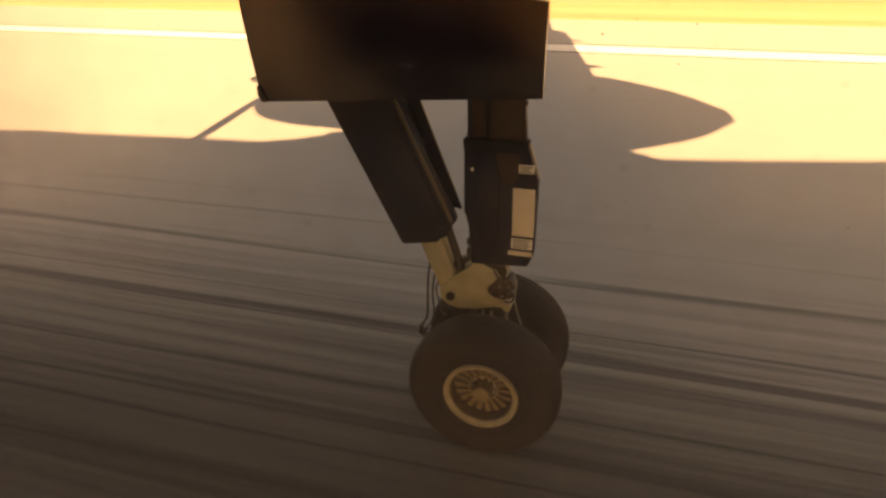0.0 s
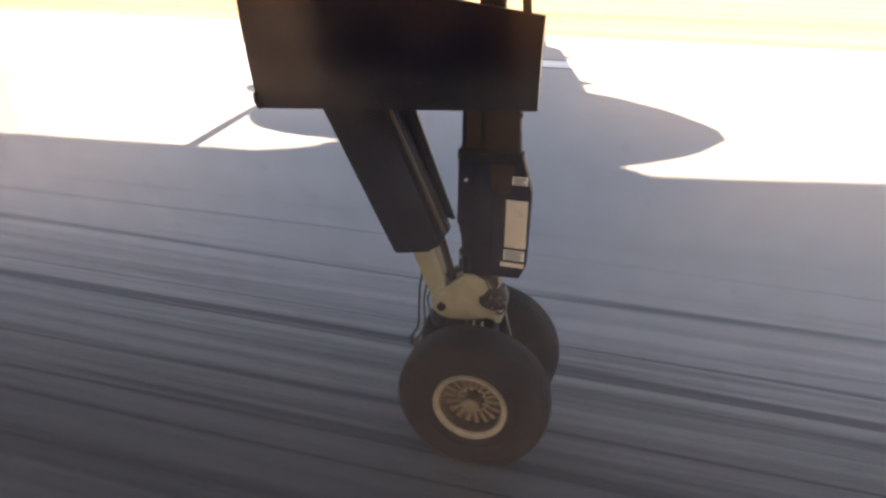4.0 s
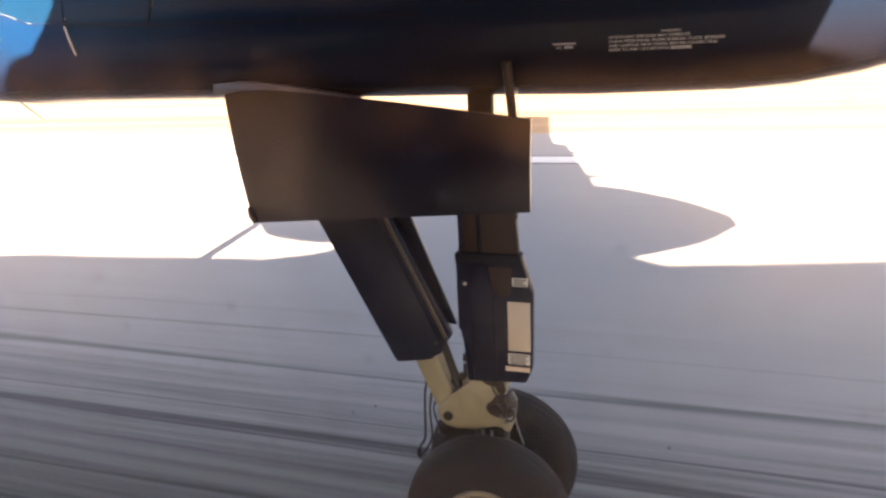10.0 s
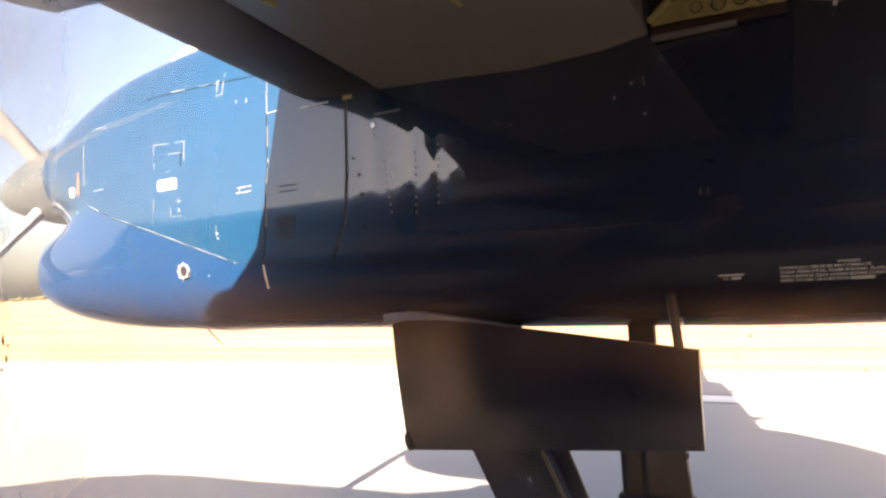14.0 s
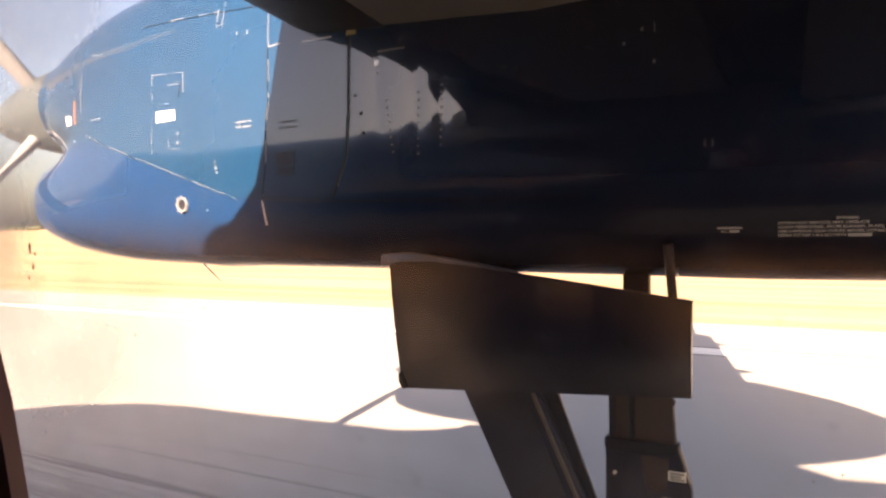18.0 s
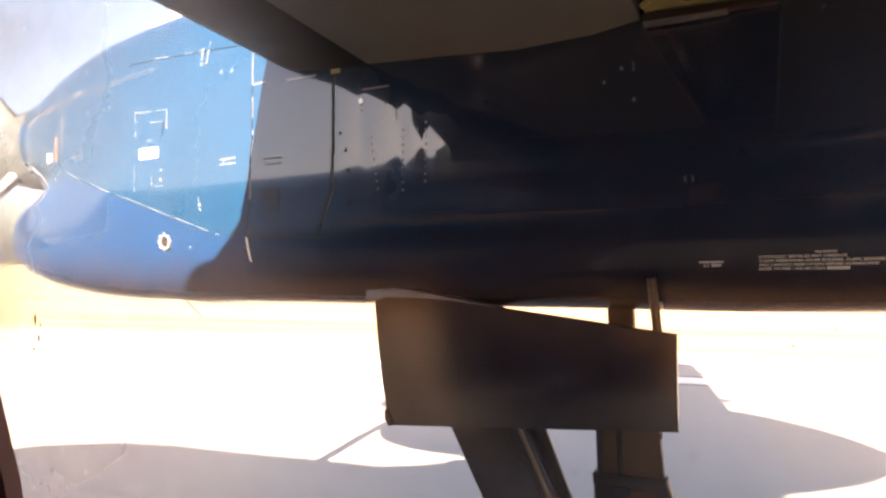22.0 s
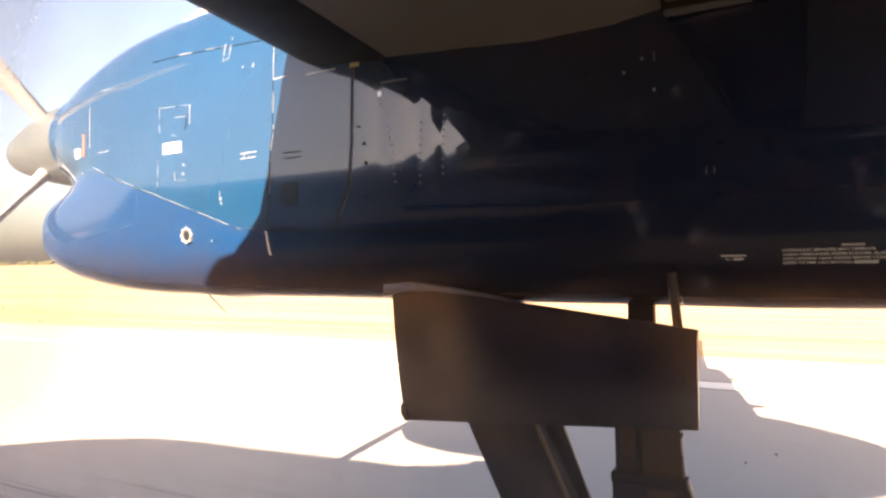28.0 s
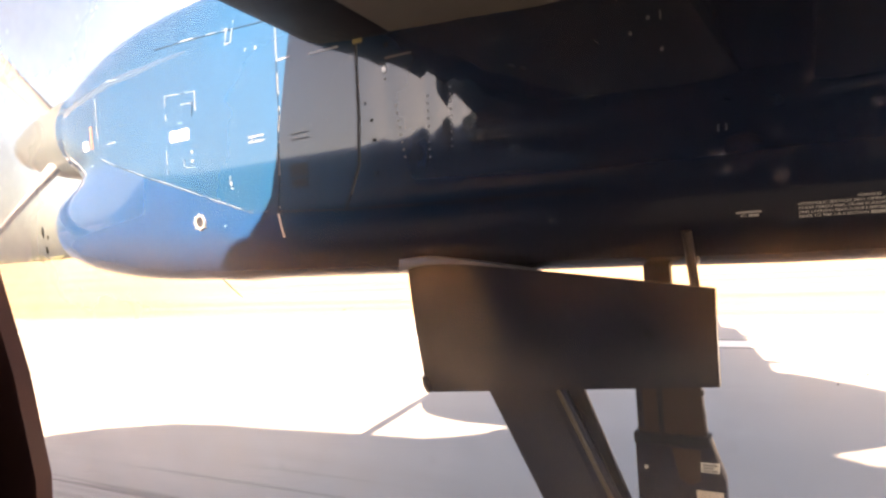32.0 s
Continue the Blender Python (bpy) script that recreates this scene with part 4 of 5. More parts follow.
def lettering(text, x0, x1, z, height, material=M_LETTER):
    """Words set on the nacelle's side from x0 to x1, reading aft."""
    cu = bpy.data.curves.new("lettering", "FONT")
    cu.body, cu.size, cu.extrude, cu.offset = text, height * 1.42, 0.0006, 0.0004
    tmp = new("lettering", cu)
    bpy.context.view_layer.update()
    me = bpy.data.meshes.new_from_object(tmp.evaluated_get(bpy.context.evaluated_depsgraph_get()))
    bpy.data.objects.remove(tmp)
    a, b = min(v.co.x for v in me.vertices), max(v.co.x for v in me.vertices)
    for v in me.vertices:
        px, pz = x0 + (v.co.x - a) / (b - a) * (x1 - x0), z + v.co.y
        v.co = (px, nac_y(px, pz, 0.003 + v.co.z), pz)
    me.materials.clear()
    me.materials.append(material)
    ob = new("lettering", me)
    ob.parent = nacelle
    return ob


def bar(x0, x1, z, h):
    plate("text_bar", x0, x1, z, z + h, M_LETTER, proud=0.003)


lettering("WARNING", 0.735, 0.800, 2.775, 0.0085)
lettering("HYDRAULIC SERVICES MAY OPERATE", 0.567, 0.828, 2.761, 0.0085)
lettering("CLEAR PERSONNEL FROM RUDDER, FLAPS, SPOILERS", 0.567, 0.938, 2.747, 0.0085)
lettering("AND LANDING GEAR DOORS BEFORE CONNECTING", 0.567, 0.916, 2.733, 0.0085)
lettering("REFER TO PSM 1-8-2 SECTION", 0.567, 0.765, 2.719, 0.0085)
bar(0.772, 0.835, 2.719, 0.0075)
bar(0.375, 0.455, 2.748, 0.005)
lettering("A.C.", 0.387, 0.409, 2.735, 0.0085)
bar(0.415, 0.445, 2.735, 0.0075)

# ---- wing ----
wing = tagged(new("wing"), "pale grey high wing with a black leading edge above the engine", "wing")


def foil(y, le, chord, z, thick):
    """A wing section: blunt nose, flat belly, cut off at the rear spar."""
    pts = []
    up = [(0.0, 0.0), (0.008, 0.16), (0.03, 0.33), (0.08, 0.55), (0.18, 0.78), (0.35, 0.9), (0.55, 0.8), (0.75, 0.52), (0.80, 0.42)]
    dn = [(0.80, -0.475), (0.72, -0.535), (0.58, -0.55), (0.44, -0.49), (0.255, -0.42), (0.15, -0.38), (0.08, -0.335), (0.03, -0.235), (0.008, -0.13)]
    for u, v in up + dn:
        pts.append((le + u * chord, y, z + v * thick))
    return pts


def inner(y):
    """The wing between hull and nacelle: its nose runs a little aft and up towards the hull."""
    d = 2.745 - y
    return y, -1.547 + 0.07 * d, 2.187 - 0.07 * d, 3.843 + 0.08 * d, 0.42


stations = [(-15.1, -1.12, 1.5, 4.35, 0.2), (-5.2, -1.69, 2.33, 3.84, 0.42), (-1.5, -1.69, 2.33, 3.84, 0.42), inner(0.3), inner(NY)]
part("wing_skin", loft([foil(*s) for s in stations]), M_WING, wing, "pale grey wing underside", sharp=40)


OUTER = [(0.0, 0.0), (0.008, 0.16), (0.03, 0.33), (0.08, 0.55), (0.18, 0.78), (0.35, 0.9), (0.6, 0.75), (0.85, 0.35), (1.0, 0.06), (1.0, 0.0), (0.8, -0.05), (0.5, -0.22), (0.15, -0.32), (0.03, -0.20), (0.008, -0.10)]
rows = [[(le + u * ch, y, z + v * th) for u, v in OUTER] for y, le, ch, z, th in ((NY + 0.02, -1.47, 2.64, 3.84, 0.42), (7.55, -1.72, 1.79, 4.06, 0.31), (7.63, -1.725, 1.50, 4.065, 0.31),
                                                                                (8.8, -1.80, 1.33, 4.13, 0.27), (11.5, -1.95, 1.05, 4.28, 0.2), (12.0, -1.8, 0.85, 4.3, 0.1))]
part("outer_wing", loft(rows), M_WING, wing, sharp=40)


def boot(y0, y1):
    rows = []
    for y in (y0, y1):
        f = foil(*inner(y))
        nose = [f[13], f[14], f[15], f[16], f[17], f[0], f[1], f[2], f[3]]
        c = (f[5][0], y, inner(y)[3] - 0.01)
        rows.append([(p[0] + (p[0] - c[0]) * 0.006 - 0.004, y, p[2] + (p[2] - c[2]) * 0.05) for p in nose] + [(p[0] + 0.02, y, p[2] * 0.98 + 0.02 * c[2]) for p in nose[::-1]])
    return loft(rows)


part("deicing_boot", boot(0.45, NY - 0.45), M_BOOT, wing, "black rubber leading edge", sharp=50)
# flap cove with its primed rib, and the flap behind it
cove = part("flap_cove", box(0.16, 0.72, -0.9, NY + 0.3, 3.86, 3.90), M_SEAM, wing, "dark open flap cove")
rib = part("flap_rib", prism([(0.222, 3.650), (0.651, 3.634), (0.668, 3.745), (0.41, 3.762), (0.27, 3.715)], 2.70, 2.72, 0.004), M_PRIMER, wing, "yellow-green primed rib with round holes")
for x, z, r in ((0.378, 3.681, 0.017), (0.449, 3.676, 0.020), (0.52, 3.680, 0.021), (0.588, 3.672, 0.022)):
    part("rib_hole", turned([(r * 0.75, -0.002), (r * 0.9, -0.010), (r, -0.001)], (x, 2.70, z), 20), M_PRIMER, rib)
    part("hole_shade", turned([(r * 1.02, -0.0015), (r * 1.25, -0.0015)], (x, 2.70, z), 20), M_SEAM, rib)
for x in (0.44, 0.46, 0.57, 0.59):
    part("rib_rivet", rod((x, 2.695, 3.722), (x, 2.705, 3.722), 0.005, 8), M_SEAM, rib)
part("rib_flange", box(0.30, 0.66, 2.55, 2.70, 3.750, 3.762, 0.002), M_PRIMER, wing, "primed flange")
part("rib_stiffener", prism([(0.225, 3.655), (0.30, 3.72), (0.29, 3.73), (0.215, 3.665)], 2.66, 2.70, 0.003), M_PRIMER, rib)
part("cove_seal", prism([(0.222, 3.612), (0.655, 3.604), (0.655, 3.628), (0.222, 3.643)], 2.69, 2.73, 0.003), M_BROWN, wing, "dark brown rubber seal below the rib")
part("cove_lip", prism([(0.222, 3.600), (0.50, 3.598), (0.50, 3.606), (0.222, 3.613)], 2.685, 2.73, 0.002), M_SPIN, wing)
bm = loft([[(0.672, y, 3.655), (0.672, y, 3.76), (0.69, y, 3.90), (0.8, y, 3.93), (1.15, y, 3.86), (1.5, y, 3.70), (1.5, y, 3.69), (1.15, y, 3.625), (0.8, y, 3.615)] for y in (0.45, NY + 0.6)])
part("flap", bm, M_WING, wing, "pale grey wing flap", sharp=40)
for y, x in ((4.70, 0.88), (6.80, 0.31)):
    z = 3.80 + 0.05 * (y - 3.25)
    part("flap_fairing", loft([[(x + d, y + r * math.cos(2 * math.pi * k / 12), z + r * 1.3 * math.sin(2 * math.pi * k / 12)) for k in range(12)] for d, r in ((-1.2, 0.02), (-0.9, 0.08), (-0.3, 0.08), (0.0, 0.05), (0.20, 0.008))]), M_WING, wing)
part("flap_lamp", rod((0.788, 2.70, 3.598), (0.788, 2.72, 3.598), 0.007, 10), M_WHITE, wing, "small bright fitting on the flap")
plate("root_fastener", -1.18, -1.13, 3.65, 3.715, M_PRIMER, "tan sealant at the wing joint")

for x, z in ((0.066, 3.43), (0.131, 3.473), (0.173, 3.352)):
    plate("fastener", x - 0.004, x + 0.004, z - 0.006, z + 0.006, M_SPIN)
ribbon("skin_mark", [(0.175, 3.457), (0.175, 3.492)], 0.003, M_SPIN)
ribbon("skin_mark", [(0.345, 3.035), (0.340, 3.047), (0.345, 3.059)], 0.003, M_SPIN)
ribbon("skin_mark", [(0.365, 3.035), (0.370, 3.047), (0.365, 3.059)], 0.003, M_SPIN)
for x, y, h in ((-0.79, 1.86, 0.03), (-0.76, 1.77, 0.02), (-0.25, 2.11, 0.035)):
    z = inner(y)[3] + 0.42 * (-0.545 if x > -0.4 else -0.475)
    part("sealant_spot", box(x - 0.010, x + 0.010, y - h, y + h, z - 0.006, z + 0.02, 0.004), M_PRIMER, wing, "tan sealant spot under the wing")

# ---- gear door ----
door = tagged(new("wheel_bay_cover"), "dark glossy landing gear door hanging open under the nacelle", "gear cover")
bm = bmesh.new()
cols, rws = 14, 10
tl, tr, br, bl = (-1.055, 2.655), (0.278, 2.479), (0.272, 2.112), (-1.005, 2.028)


def door_point(u, v, off):
    x = (1 - v) * ((1 - u) * tl[0] + u * tr[0]) + v * ((1 - u) * bl[0] + u * br[0])
    z = (1 - v) * ((1 - u) * tl[1] + u * tr[1]) + v * ((1 - u) * bl[1] + u * br[1])
    y = 2.855 - 0.012 * math.sin(math.pi * min(1, v * 1.1)) + off
    return (x, y, z)


sheets = [[[bm.verts.new(door_point(i / cols, j / rws, o)) for i in range(cols + 1)] for j in range(rws + 1)] for o in (0.0, 0.035)]
for s, sh in enumerate(sheets):
    for j in range(rws):
        for i in range(cols):
            f = [sh[j][i], sh[j][i + 1], sh[j + 1][i + 1], sh[j + 1][i]]
            bm.faces.new(f if s else f[::-1])
a, b = sheets
for j in range(rws):
    for i in (0, cols):
        bm.faces.new((a[j][i], a[j + 1][i], b[j + 1][i], b[j][i]))
for i in range(cols):
    for j in (0, rws):
        bm.faces.new((a[j][i], a[j][i + 1], b[j][i + 1], b[j][i]))
part("door_skin", bm, M_DOOR, door, "dark glossy door skin", sharp=40)
# top flange that lies against the nacelle
bm = prism([(-1.068, 2.600), (-1.062, 2.652), (-0.95, 2.660), (-0.86, 2.655), (-0.62, 2.618), (-0.40, 2.578), (-0.62, 2.606), (-0.80, 2.622), (-0.95, 2.624)], 2.80, 2.86, 0.003)
part("door_flange", bm, M_SEALGREY, door, "grey sealing flange on the door's upper edge")
bm = prism([(-1.016, 2.10), (-1.0, 2.112), (-0.97, 2.032), (-0.995, 2.026), (-1.016, 2.06)], 2.838, 2.880, 0.007)
part("door_stop", bm, M_DOOR, door, "rounded stop at the door's lower corner")
for x in (-0.85, -0.62):
    part("hinge_arm", rod((x, 2.88, 2.5), (x + 0.02, 3.02, 2.62), 0.014, 10), M_DARK, door)
for k in range(12):
    u = 0.04 + 0.92 * k / 11
    p = door_point(u, 0.93, -0.001)
    part("rivet", rod((p[0], p[1] - 0.003, p[2]), (p[0], p[1] + 0.01, p[2]), 0.006, 8), M_DARK, door)

# ---- landing gear ----
gear = tagged(new("landing_gear"), "main landing gear with dark fairings, cream fork and twin wheels", "landing gear")
leg = part("leg_fairing", prism([(-0.118, 1.835), (0.187, 1.835), (0.238, 1.668), (0.230, 1.275), (0.202, 1.205), (-0.088, 1.188), (-0.088, 1.448), (-0.121, 1.462)], 3.08, 3.145, 0.012), M_BLACK, gear, "dark painted leg fairing")
part("upper_leg", prism([(-0.105, 1.80), (0.178, 1.80), (0.160, 2.05), (0.150, 2.32), (-0.07, 2.36), (-0.10, 2.05)], 3.095, 3.15, 0.012), M_BROWN, gear, "dark upper leg")
part("leg_strip", box(-0.016, 0.008, 3.090, 3.11, 1.84, 2.3, 0.003), M_SEAM, gear)
part("leg_edge", box(-0.102, -0.075, 3.090, 3.14, 1.86, 2.3, 0.004), M_BLACK, gear)
for z in (1.93, 2.02, 2.09):
    part("leg_clip", box(0.145, 0.172, 3.10, 3.13, z - 0.012, z + 0.012, 0.004), M_DARK, gear)
part("leg_band", box(-0.119, 0.186, 3.076, 3.148, 1.800, 1.846, 0.004), M_SEAM, gear, "dark clamp band")
part("leg_post", rod((0.0, 3.2, 1.0), (0.0, 3.2, 2.75), 0.058, 24), M_BLACK, gear)
part("side_rod", rod((0.207, 2.925, 2.36), (0.204, 2.790, 2.700), 0.0185, 16), M_OIL, gear, "grimy brown door link rod")
part("post_cover", box(-0.040, 0.072, 3.11, 3.16, 2.30, 2.74, 0.012), M_BLACK, gear, "dark cover on the leg post")
part("rod_clip", box(0.214, 0.232, 2.835, 2.855, 2.575, 2.60, 0.003), M_STEEL, gear)
part("fairing_rib", prism([(-0.04, 1.80), (0.03, 1.80), (0.055, 1.66), (0.055, 1.21), (-0.05, 1.21), (-0.05, 1.66)], 3.074, 3.09, 0.005), M_BLACK, leg, "raised dark middle of the leg fairing")
# brown patch paints a warm reflection into the fairing
part("fairing_patch", prism([(0.035, 1.79), (0.150, 1.79), (0.142, 1.70), (0.142, 1.66), (0.10, 1.64), (0.06, 1.66)], 3.0765, 3.09, 0.003), M_BROWN, leg, "brown reflection patch painted on the fairing")
# placards on the fairing, their writing too small to read
Y = 3.076


def placard(x0, x1, z0, z1, material, label, lines):
    p = part("placard", box(x0, x1, Y, Y + 0.01, z0, z1, 0.001), material, leg, label)
    for k in range(lines):
        z = z1 - (z1 - z0) * (k + 0.7) / (lines + 0.4)
        part("text_bar", box(x0 + 0.008, x1 - 0.008 - 0.012 * (k % 2), Y - 0.0025, Y + 0.002, z - 0.0035, z + 0.0035), M_SPIN, leg)


placard(0.146, 0.217, 1.700, 1.740, M_WHITE, "small white placard", 3)
placard(0.122, 0.226, 1.375, 1.622, M_CREAMLABEL, "tall blank cream placard", 0)
placard(0.120, 0.222, 1.305, 1.362, M_WHITE, "white placard with small print", 4)
part("placard", box(0.105, 0.222, Y, Y + 0.01, 1.268, 1.292, 0.001), M_CREAMLABEL, leg, "narrow cream placard")
for z in (1.366, 1.298):
    part("label_gap", box(0.112, 0.228, Y - 0.001, Y + 0.006, z - 0.004, z + 0.002), M_SEAM, leg)
part("fairing_bolt", rod((-0.075, 3.07, 1.70), (-0.075, 3.09, 1.70), 0.008, 10), M_STEEL, leg)
for x, z in ((-0.10, 1.43), (-0.10, 1.30), (-0.10, 1.245)):
    part("fairing_clip", box(x - 0.012, x + 0.02, 3.1, 3.13, z - 0.02, z + 0.02, 0.005), M_DARK, leg)
# drag strut in its long fairing
part("strut_fairing", prism([(-0.440, 1.262), (-0.245, 1.298), (-0.225, 1.352), (-0.150, 1.422), (-0.66, 2.56), (-1.06, 2.56)], 3.05, 3.13, 0.022), M_BLACK, gear, "long dark strut fairing")
part("strut_edge", prism([(-0.205, 1.40), (-0.162, 1.425), (-0.45, 2.06), (-0.67, 2.55), (-0.70, 2.54)], 3.036, 3.06, 0.004), M_BLACK, gear)
# added strip paints the highlight along the strut's edge
part("strut_highlight", prism([(-0.176, 1.425), (-0.162, 1.43), (-0.657, 2.55), (-0.674, 2.55)], 3.028, 3.045, 0.002), M_WELL, gear, "thin brown strip painting the strut edge highlight")
part("strut_plate", prism([(-0.215, 1.475), (-0.140, 1.460), (-0.342, 2.0), (-0.562, 2.56), (-0.76, 2.56)], 3.125, 3.15, 0.008), M_BLACK, gear, "dark plate behind the strut")
part("strut_rod", prism([(-0.385, 1.32), (-0.258, 1.35), (-0.178, 1.115), (-0.185, 1.06), (-0.262, 1.01)], 3.10, 3.26, 0.016), M_CREAM, gear, "cream painted strut end")
part("actuator_rod", rod((-0.232, 3.14, 1.40), (-0.150, 3.14, 1.12), 0.021, 14), M_DARK, gear)
part("strut_bolt", rod((-0.225, 3.045, 1.395), (-0.225, 3.07, 1.395), 0.008, 10), M_DARK, gear)
# cream fork
fork = part("fork", prism([(-0.250, 1.035), (-0.262, 0.990), (-0.252, 0.940), (-0.215, 0.908), (-0.165, 0.896), (-0.06, 0.905), (0.03, 0.930), (0.06, 0.955), (0.105, 0.935), (0.128, 0.945), (0.132, 0.972), (0.085, 1.000), (0.075, 1.05), (0.10, 1.12), (0.10, 1.19), (-0.085, 1.19), (-0.165, 1.085)], 3.095, 3.20, 0.014), M_CREAM, gear, "cream painted fork with a rusty pivot")
part("fork_pin", turned([(0.001, -0.012), (0.022, -0.012), (0.026, 0.004)], (-0.200, 3.095, 0.970), 20), M_OIL, fork, "dark rusty pivot pin")
part("pin_ring", turned([(0.026, 0.0), (0.030, -0.008), (0.036, -0.006), (0.038, 0.004)], (-0.200, 3.095, 0.970), 20), M_CREAM, fork)
# the oily bracket's left point also paints in a shaded recess
part("pivot_bracket", prism([(0.050, 1.120), (0.092, 1.128), (0.128, 1.108), (0.146, 1.066), (0.132, 1.022), (0.112, 0.994), (0.080, 1.004), (0.044, 0.998), (0.014, 1.014), (-0.004, 1.040), (0.006, 1.066), (0.032, 1.078)], 3.084, 3.17, 0.008), M_OIL, fork, "oily dark brown pivot bracket")
for x, z, r in ((0.048, 1.040, 0.026), (0.098, 1.058, 0.021), (0.122, 1.030, 0.015), (0.086, 1.100, 0.016), (0.020, 1.046, 0.013)):
    part("pivot_boss", turned([(0.001, -0.016), (r * 0.45, -0.016), (r * 0.5, -0.010), (r * 0.85, -0.010), (r, -0.004), (r, 0.02)], (x, 3.082, z), 16), M_OIL, fork, "grimy round pivot boss")
for x, z in ((0.066, 1.078), (0.112, 1.084), (0.136, 1.060), (0.078, 1.018), (0.106, 1.006)):
    part("fitting_nut", rod((x, 3.068, z), (x, 3.10, z), 0.0075, 6), M_SEALGREY, fork, "worn metal nut")
part("grime_patch", prism([(-0.02, 1.19), (0.09, 1.19), (0.10, 1.15), (0.085, 1.115), (0.060, 1.135), (0.045, 1.165), (0.0, 1.172)], 3.0935, 3.10), M_OIL, fork, "oily stain below the fairing")
for pts in ([(0.035, 3.075, 1.18), (0.058, 3.060, 1.145), (0.100, 3.058, 1.135), (0.135, 3.085, 1.165)], [(0.118, 3.080, 1.07), (0.142, 3.075, 1.035), (0.128, 3.080, 0.995), (0.095, 3.085, 0.985)]):
    part("grease_line", tube(bow(pts), 0.005), M_HOSE, fork)
part("fork_lug", rod((0.105, 3.075, 0.955), (0.105, 3.12, 0.955), 0.022, 16), M_CREAM, fork)
part("drain_tube", tube(bow([(0.115, 3.10, 1.17), (0.150, 3.10, 1.10), (0.140, 3.11, 1.00), (0.150, 3.14, 0.90), (0.165, 3.18, 0.80)]), 0.005), M_SPIN, gear, "thin bare metal tube")
for x in (-0.025, 0.02):
    part("gauge_pin", box(x - 0.006, x + 0.006, 3.10, 3.112, 0.855, 0.905, 0.002), M_STEEL, gear, "bright pin below the fork")
part("rear_fitting", prism([(-0.10, 1.21), (-0.15, 1.185), (-0.19, 1.15), (-0.205, 1.12), (-0.17, 1.13), (-0.10, 1.175)], 3.13, 3.17, 0.006), M_DARK, gear, "dark bracket behind the fork")
part("lower_link", prism([(-0.08, 0.92), (0.09, 0.93), (0.07, 0.49), (-0.07, 0.47)], 3.13, 3.25, 0.02), M_DARK, gear, "dark lower link")
part("piston", rod((0.0, 3.22, 1.0), (-0.01, 3.22, 0.80), 0.045, 20), M_STEEL, gear, "bright steel piston")
part("axle", rod((0.008, 3.0, GROUND + 0.4145), (0.008, 3.48, GROUND + 0.4145), 0.05, 20), M_DARK, gear)
# brake hoses, slack and looped above the wheel
SLACK = (
    ((-0.305, 3.16, 1.165), (-0.330, 3.14, 1.080), (-0.333, 3.12, 0.960), (-0.338, 3.11, 0.815), (-0.368, 3.10, 0.755), (-0.374, 3.10, 0.705), (-0.348, 3.11, 0.670), (-0.318, 3.13, 0.690), (-0.290, 3.17, 0.665)),
    ((-0.275, 3.16, 1.160), (-0.292, 3.14, 1.090), (-0.306, 3.12, 0.970), (-0.300, 3.11, 0.825), (-0.335, 3.09, 0.745), (-0.352, 3.09, 0.720), (-0.330, 3.12, 0.685), (-0.290, 3.16, 0.695), (-0.255, 3.20, 0.655)),
    ((-0.255, 3.17, 1.130), (-0.262, 3.15, 1.060), (-0.288, 3.13, 0.990), (-0.275, 3.12, 0.930), (-0.255, 3.12, 0.845), (-0.240, 3.14, 0.815)))
for pts, r in zip(SLACK, (0.007, 0.006, 0.005)):
    part("brake_hose", tube(bow(pts), r), M_HOSE, gear, "black brake hose")
part("hose_clamp", box(-0.325, -0.245, 3.12, 3.2, 1.125, 1.165, 0.008), M_DARK, gear)
part("hose_coupling", rod((-0.372, 3.10, 0.75), (-0.372, 3.10, 0.70), 0.014, 10), M_DARK, gear, "dark hose coupling")
part("hose_coupling", rod((-0.345, 3.10, 0.69), (-0.315, 3.12, 0.67), 0.012, 10), M_DARK, gear, "dark hose coupling")


HUB = GROUND + 0.4145


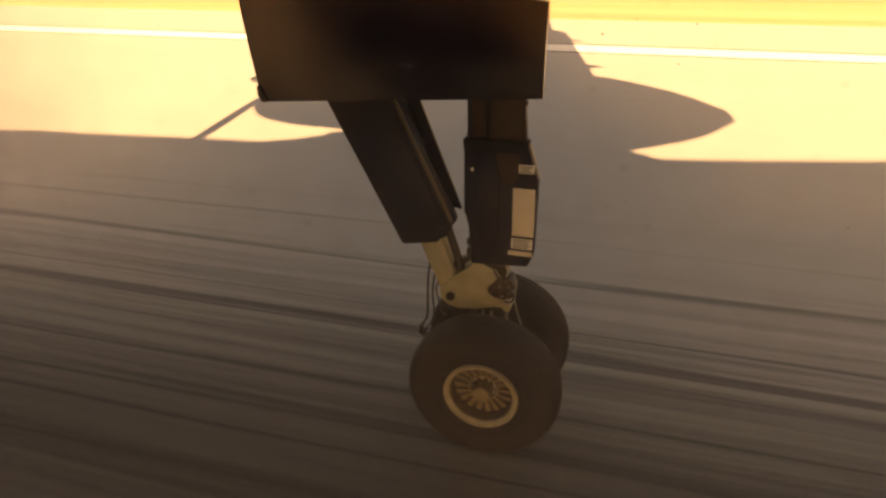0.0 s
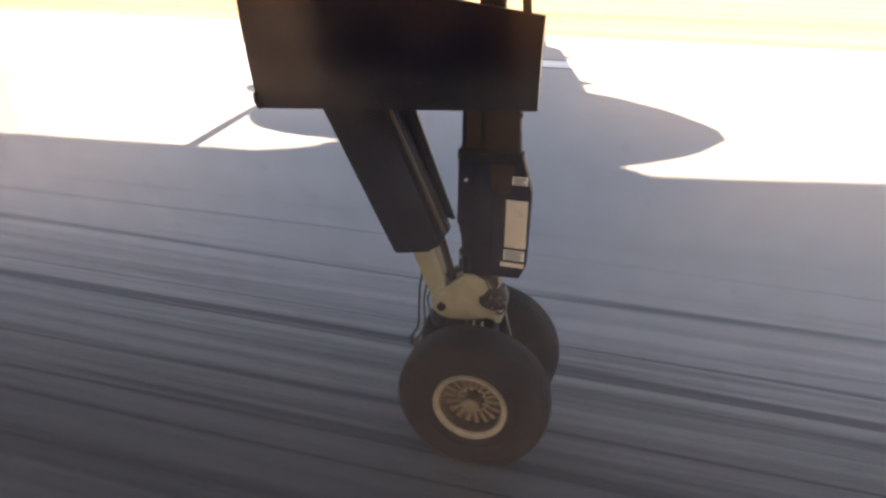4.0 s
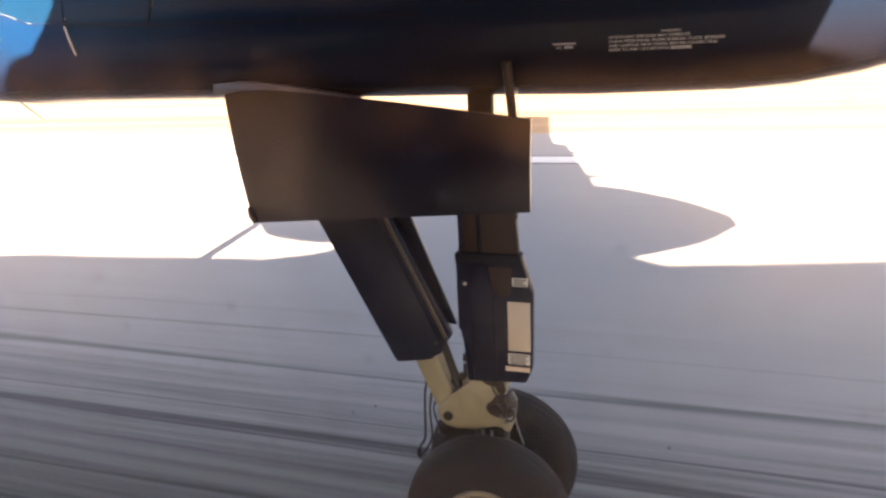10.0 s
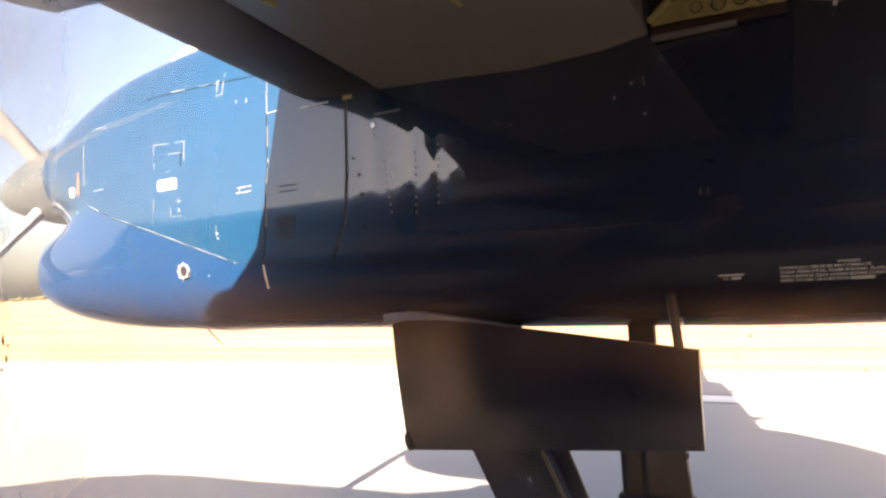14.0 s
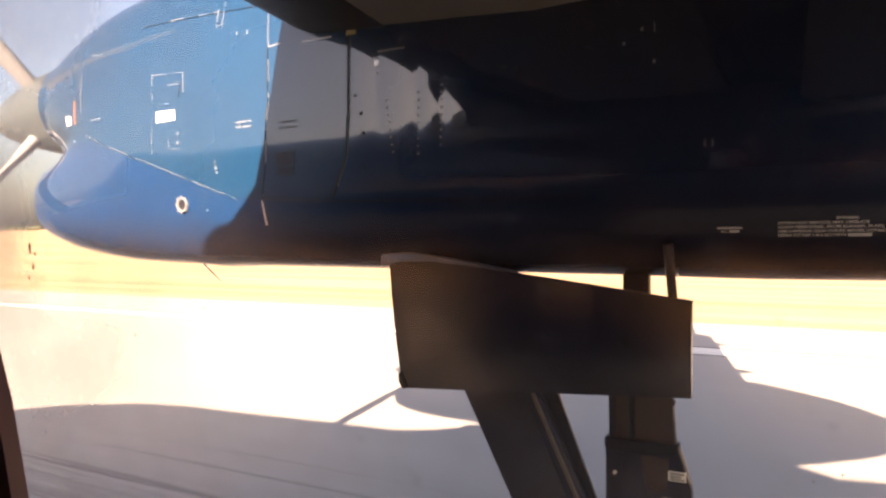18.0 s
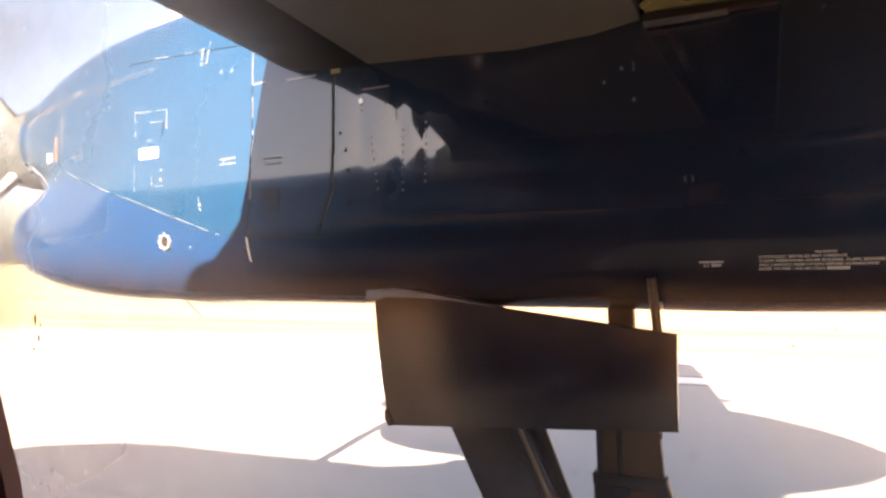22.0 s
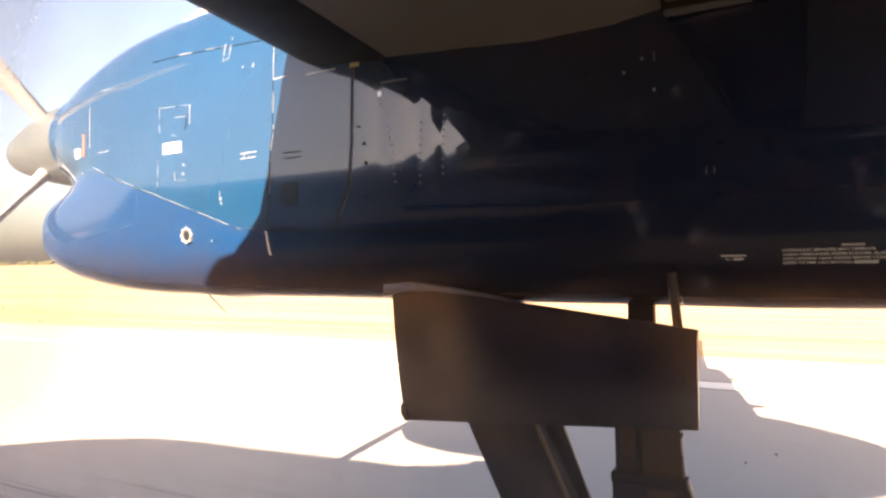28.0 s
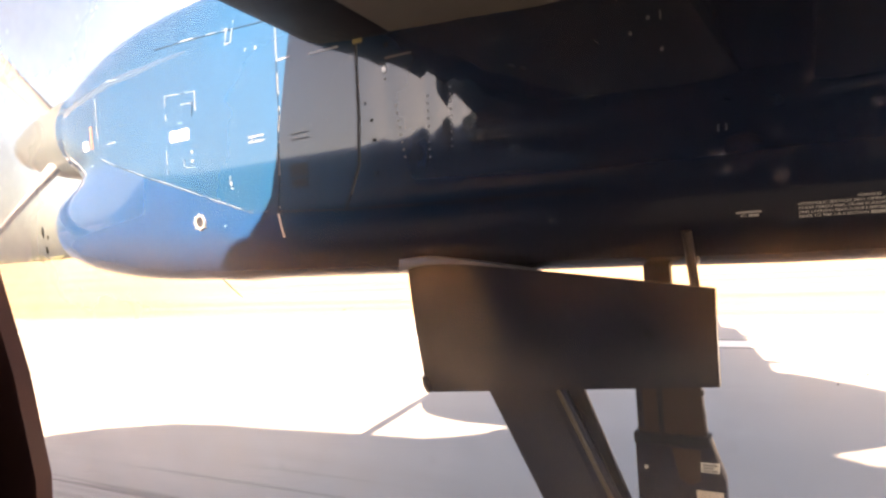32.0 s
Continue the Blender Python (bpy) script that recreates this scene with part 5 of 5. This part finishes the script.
def wheel_at(x, y, out):
    """A wheel whose hub faces out (-1: towards the cabin)."""
    c = (x, y, HUB)
    w = new("wheel")
    w.parent = gear
    half = [(0.196, 0.080), (0.204, 0.094), (0.228, 0.100), (0.250, 0.103), (0.256, 0.107), (0.262, 0.1065), (0.300, 0.115), (0.335, 0.117), (0.362, 0.112), (0.385, 0.100), (0.400, 0.082), (0.408, 0.062),
            (0.4095, 0.054), (0.4075, 0.052), (0.4075, 0.047), (0.4105, 0.045), (0.414, 0.020), (0.4145, 0.008), (0.412, 0.006)]
    prof = [(r, -v) for r, v in half] + [(r, v) for r, v in half[::-1]]
    t = part("tyre", turned(prof, c, 72), M_TYRE, w, "worn black grooved tyre")
    s = out
    part("rim", turned([(0.201, 0.088 * s), (0.201, 0.103 * s), (0.196, 0.110 * s), (0.188, 0.109 * s), (0.185, 0.101 * s), (0.179, 0.100 * s), (0.173, 0.094 * s), (0.170, 0.084 * s)], c, 56), M_RIM, w, "tan painted wheel rim")
    part("rim_well", turned([(0.170, 0.084 * s), (0.165, 0.040 * s), (0.158, 0.012 * s), (0.148, 0.004 * s)], c, 56), M_WELL, w, "dark brown inside of the rim")
    part("wheel_disc", turned([(0.166, -0.014 * s), (0.036, -0.012 * s)], c, 40), M_WELL, w)
    for k in range(18):
        a = 2 * math.pi * k / 18
        bm = loft([[(r, -v, -h), (r, v, -h), (r, v, h), (r, -v, h)] for r, v, h in ((0.078, 0.007, 0.0065), (0.110, 0.007, 0.0085), (0.140, 0.007, 0.0115), (0.158, 0.007, 0.0150))])
        bmesh.ops.rotate(bm, cent=(0, 0, 0), matrix=Matrix.Rotation(-a, 3, "Y"), verts=bm.verts)
        bmesh.ops.translate(bm, vec=(c[0], c[1] + 0.016 * s, c[2]), verts=bm.verts)
        part("spoke", bm, M_SPOKE, w)
    part("spoke_ring", turned([(0.0692, -0.010 * s), (0.0692, 0.024 * s), (0.0830, 0.024 * s), (0.0900, 0.006 * s)], c, 40), M_SPOKE, w)
    part("hub_cap", turned([(0.0500, -0.010 * s), (0.0490, 0.074 * s), (0.0470, 0.083 * s), (0.0400, 0.088 * s), (0.0370, 0.084 * s), (0.0009, 0.084 * s)], c, 32), M_SPOKE, w, "tan hub cap")
    for k in range(9):
        a = 2 * math.pi * (k + 0.5) / 9
        p = (c[0] + 0.061 * math.cos(a), c[1] + 0.006 * s, c[2] + 0.061 * math.sin(a))
        part("wheel_bolt", rod((p[0], p[1] - 0.012, p[2]), (p[0], p[1] + 0.012, p[2]), 0.007, 8), M_STEEL, w)
    return w


wheel_at(0.014, 2.985, -1)
wheel_at(-0.008, 3.455, 1)
part("brake_drum", rod((0.008, 3.08, HUB), (0.008, 3.36, HUB), 0.15, 32), M_DARK, gear, "dark brake housing")

# ---- dirt on the window pane ----
dirt = tagged(new("window_dirt"), "dried insect specks and dust spots on the window pane", "dirt", kind="stuff")
rng = random.Random(21)
SPECKS = [
    (0.671, 2.802, 0.0004),
    (0.667, 2.789, 0.0005),
    (0.641, 2.798, 0.0005),
    (0.652, 2.803, 0.0004),
    (0.655, 2.737, 0.0004),
    (0.648, 2.734, 0.0004),
    (0.482, 2.756, 0.0005),
    (0.486, 2.757, 0.0004),
    (0.411, 2.773, 0.0006),
    (0.297, 2.580, 0.0005),
    (0.712, 2.688, 0.0004),
    (0.462, 2.796, 0.0004),
    (0.731, 2.735, 0.0004),
    (0.462, 2.608, 0.0004),
    (0.468, 2.609, 0.0004),
    (0.504, 2.662, 0.0004),
    (0.647, 2.655, 0.0004),
]


def speck(x, z, s, material, name):
    bm = bmesh.new()
    n = 9
    ang = rng.uniform(0, math.pi)
    ring = []
    for k in range(n):
        a = 2 * math.pi * k / n
        u, v = s * rng.uniform(0.6, 1.1) * math.cos(a), s * rng.uniform(0.35, 0.8) * math.sin(a)
        ring.append((x + u * math.cos(ang) - v * math.sin(ang), z + u * math.sin(ang) + v * math.cos(ang)))
    lo = [bm.verts.new((p[0], 0.4518, p[1])) for p in ring]
    hi = bm.verts.new((x, 0.4508, z))
    for k in range(n):
        bm.faces.new((lo[k], lo[(k + 1) % n], hi))
    bm.faces.new(lo[::-1])
    ob = part(name, bm, material, dirt)
    return ob


for x, z, s in SPECKS:
    speck(x, z, s, M_SPECK, "insect_speck")

# brown smear where water ran down
for x, z, w, h in ((0.281, 2.80, 0.0012, 0.0035), (0.2835, 2.790, 0.0010, 0.0022), (0.279, 2.784, 0.0007, 0.0012), (0.2855, 2.797, 0.0006, 0.0012)):
    bm = bmesh.new()
    ring = [bm.verts.new((x + w * rng.uniform(0.6, 1.1) * math.cos(2 * math.pi * k / 14), 0.4518, z + h * rng.uniform(0.8, 1.1) * math.sin(2 * math.pi * k / 14))) for k in range(14)]
    top = bm.verts.new((x, 0.4510, z))
    for k in range(14):
        bm.faces.new((ring[k], ring[(k + 1) % 14], top))
    bm.faces.new(ring[::-1])
    part("smear", bm, M_SPECK, dirt)
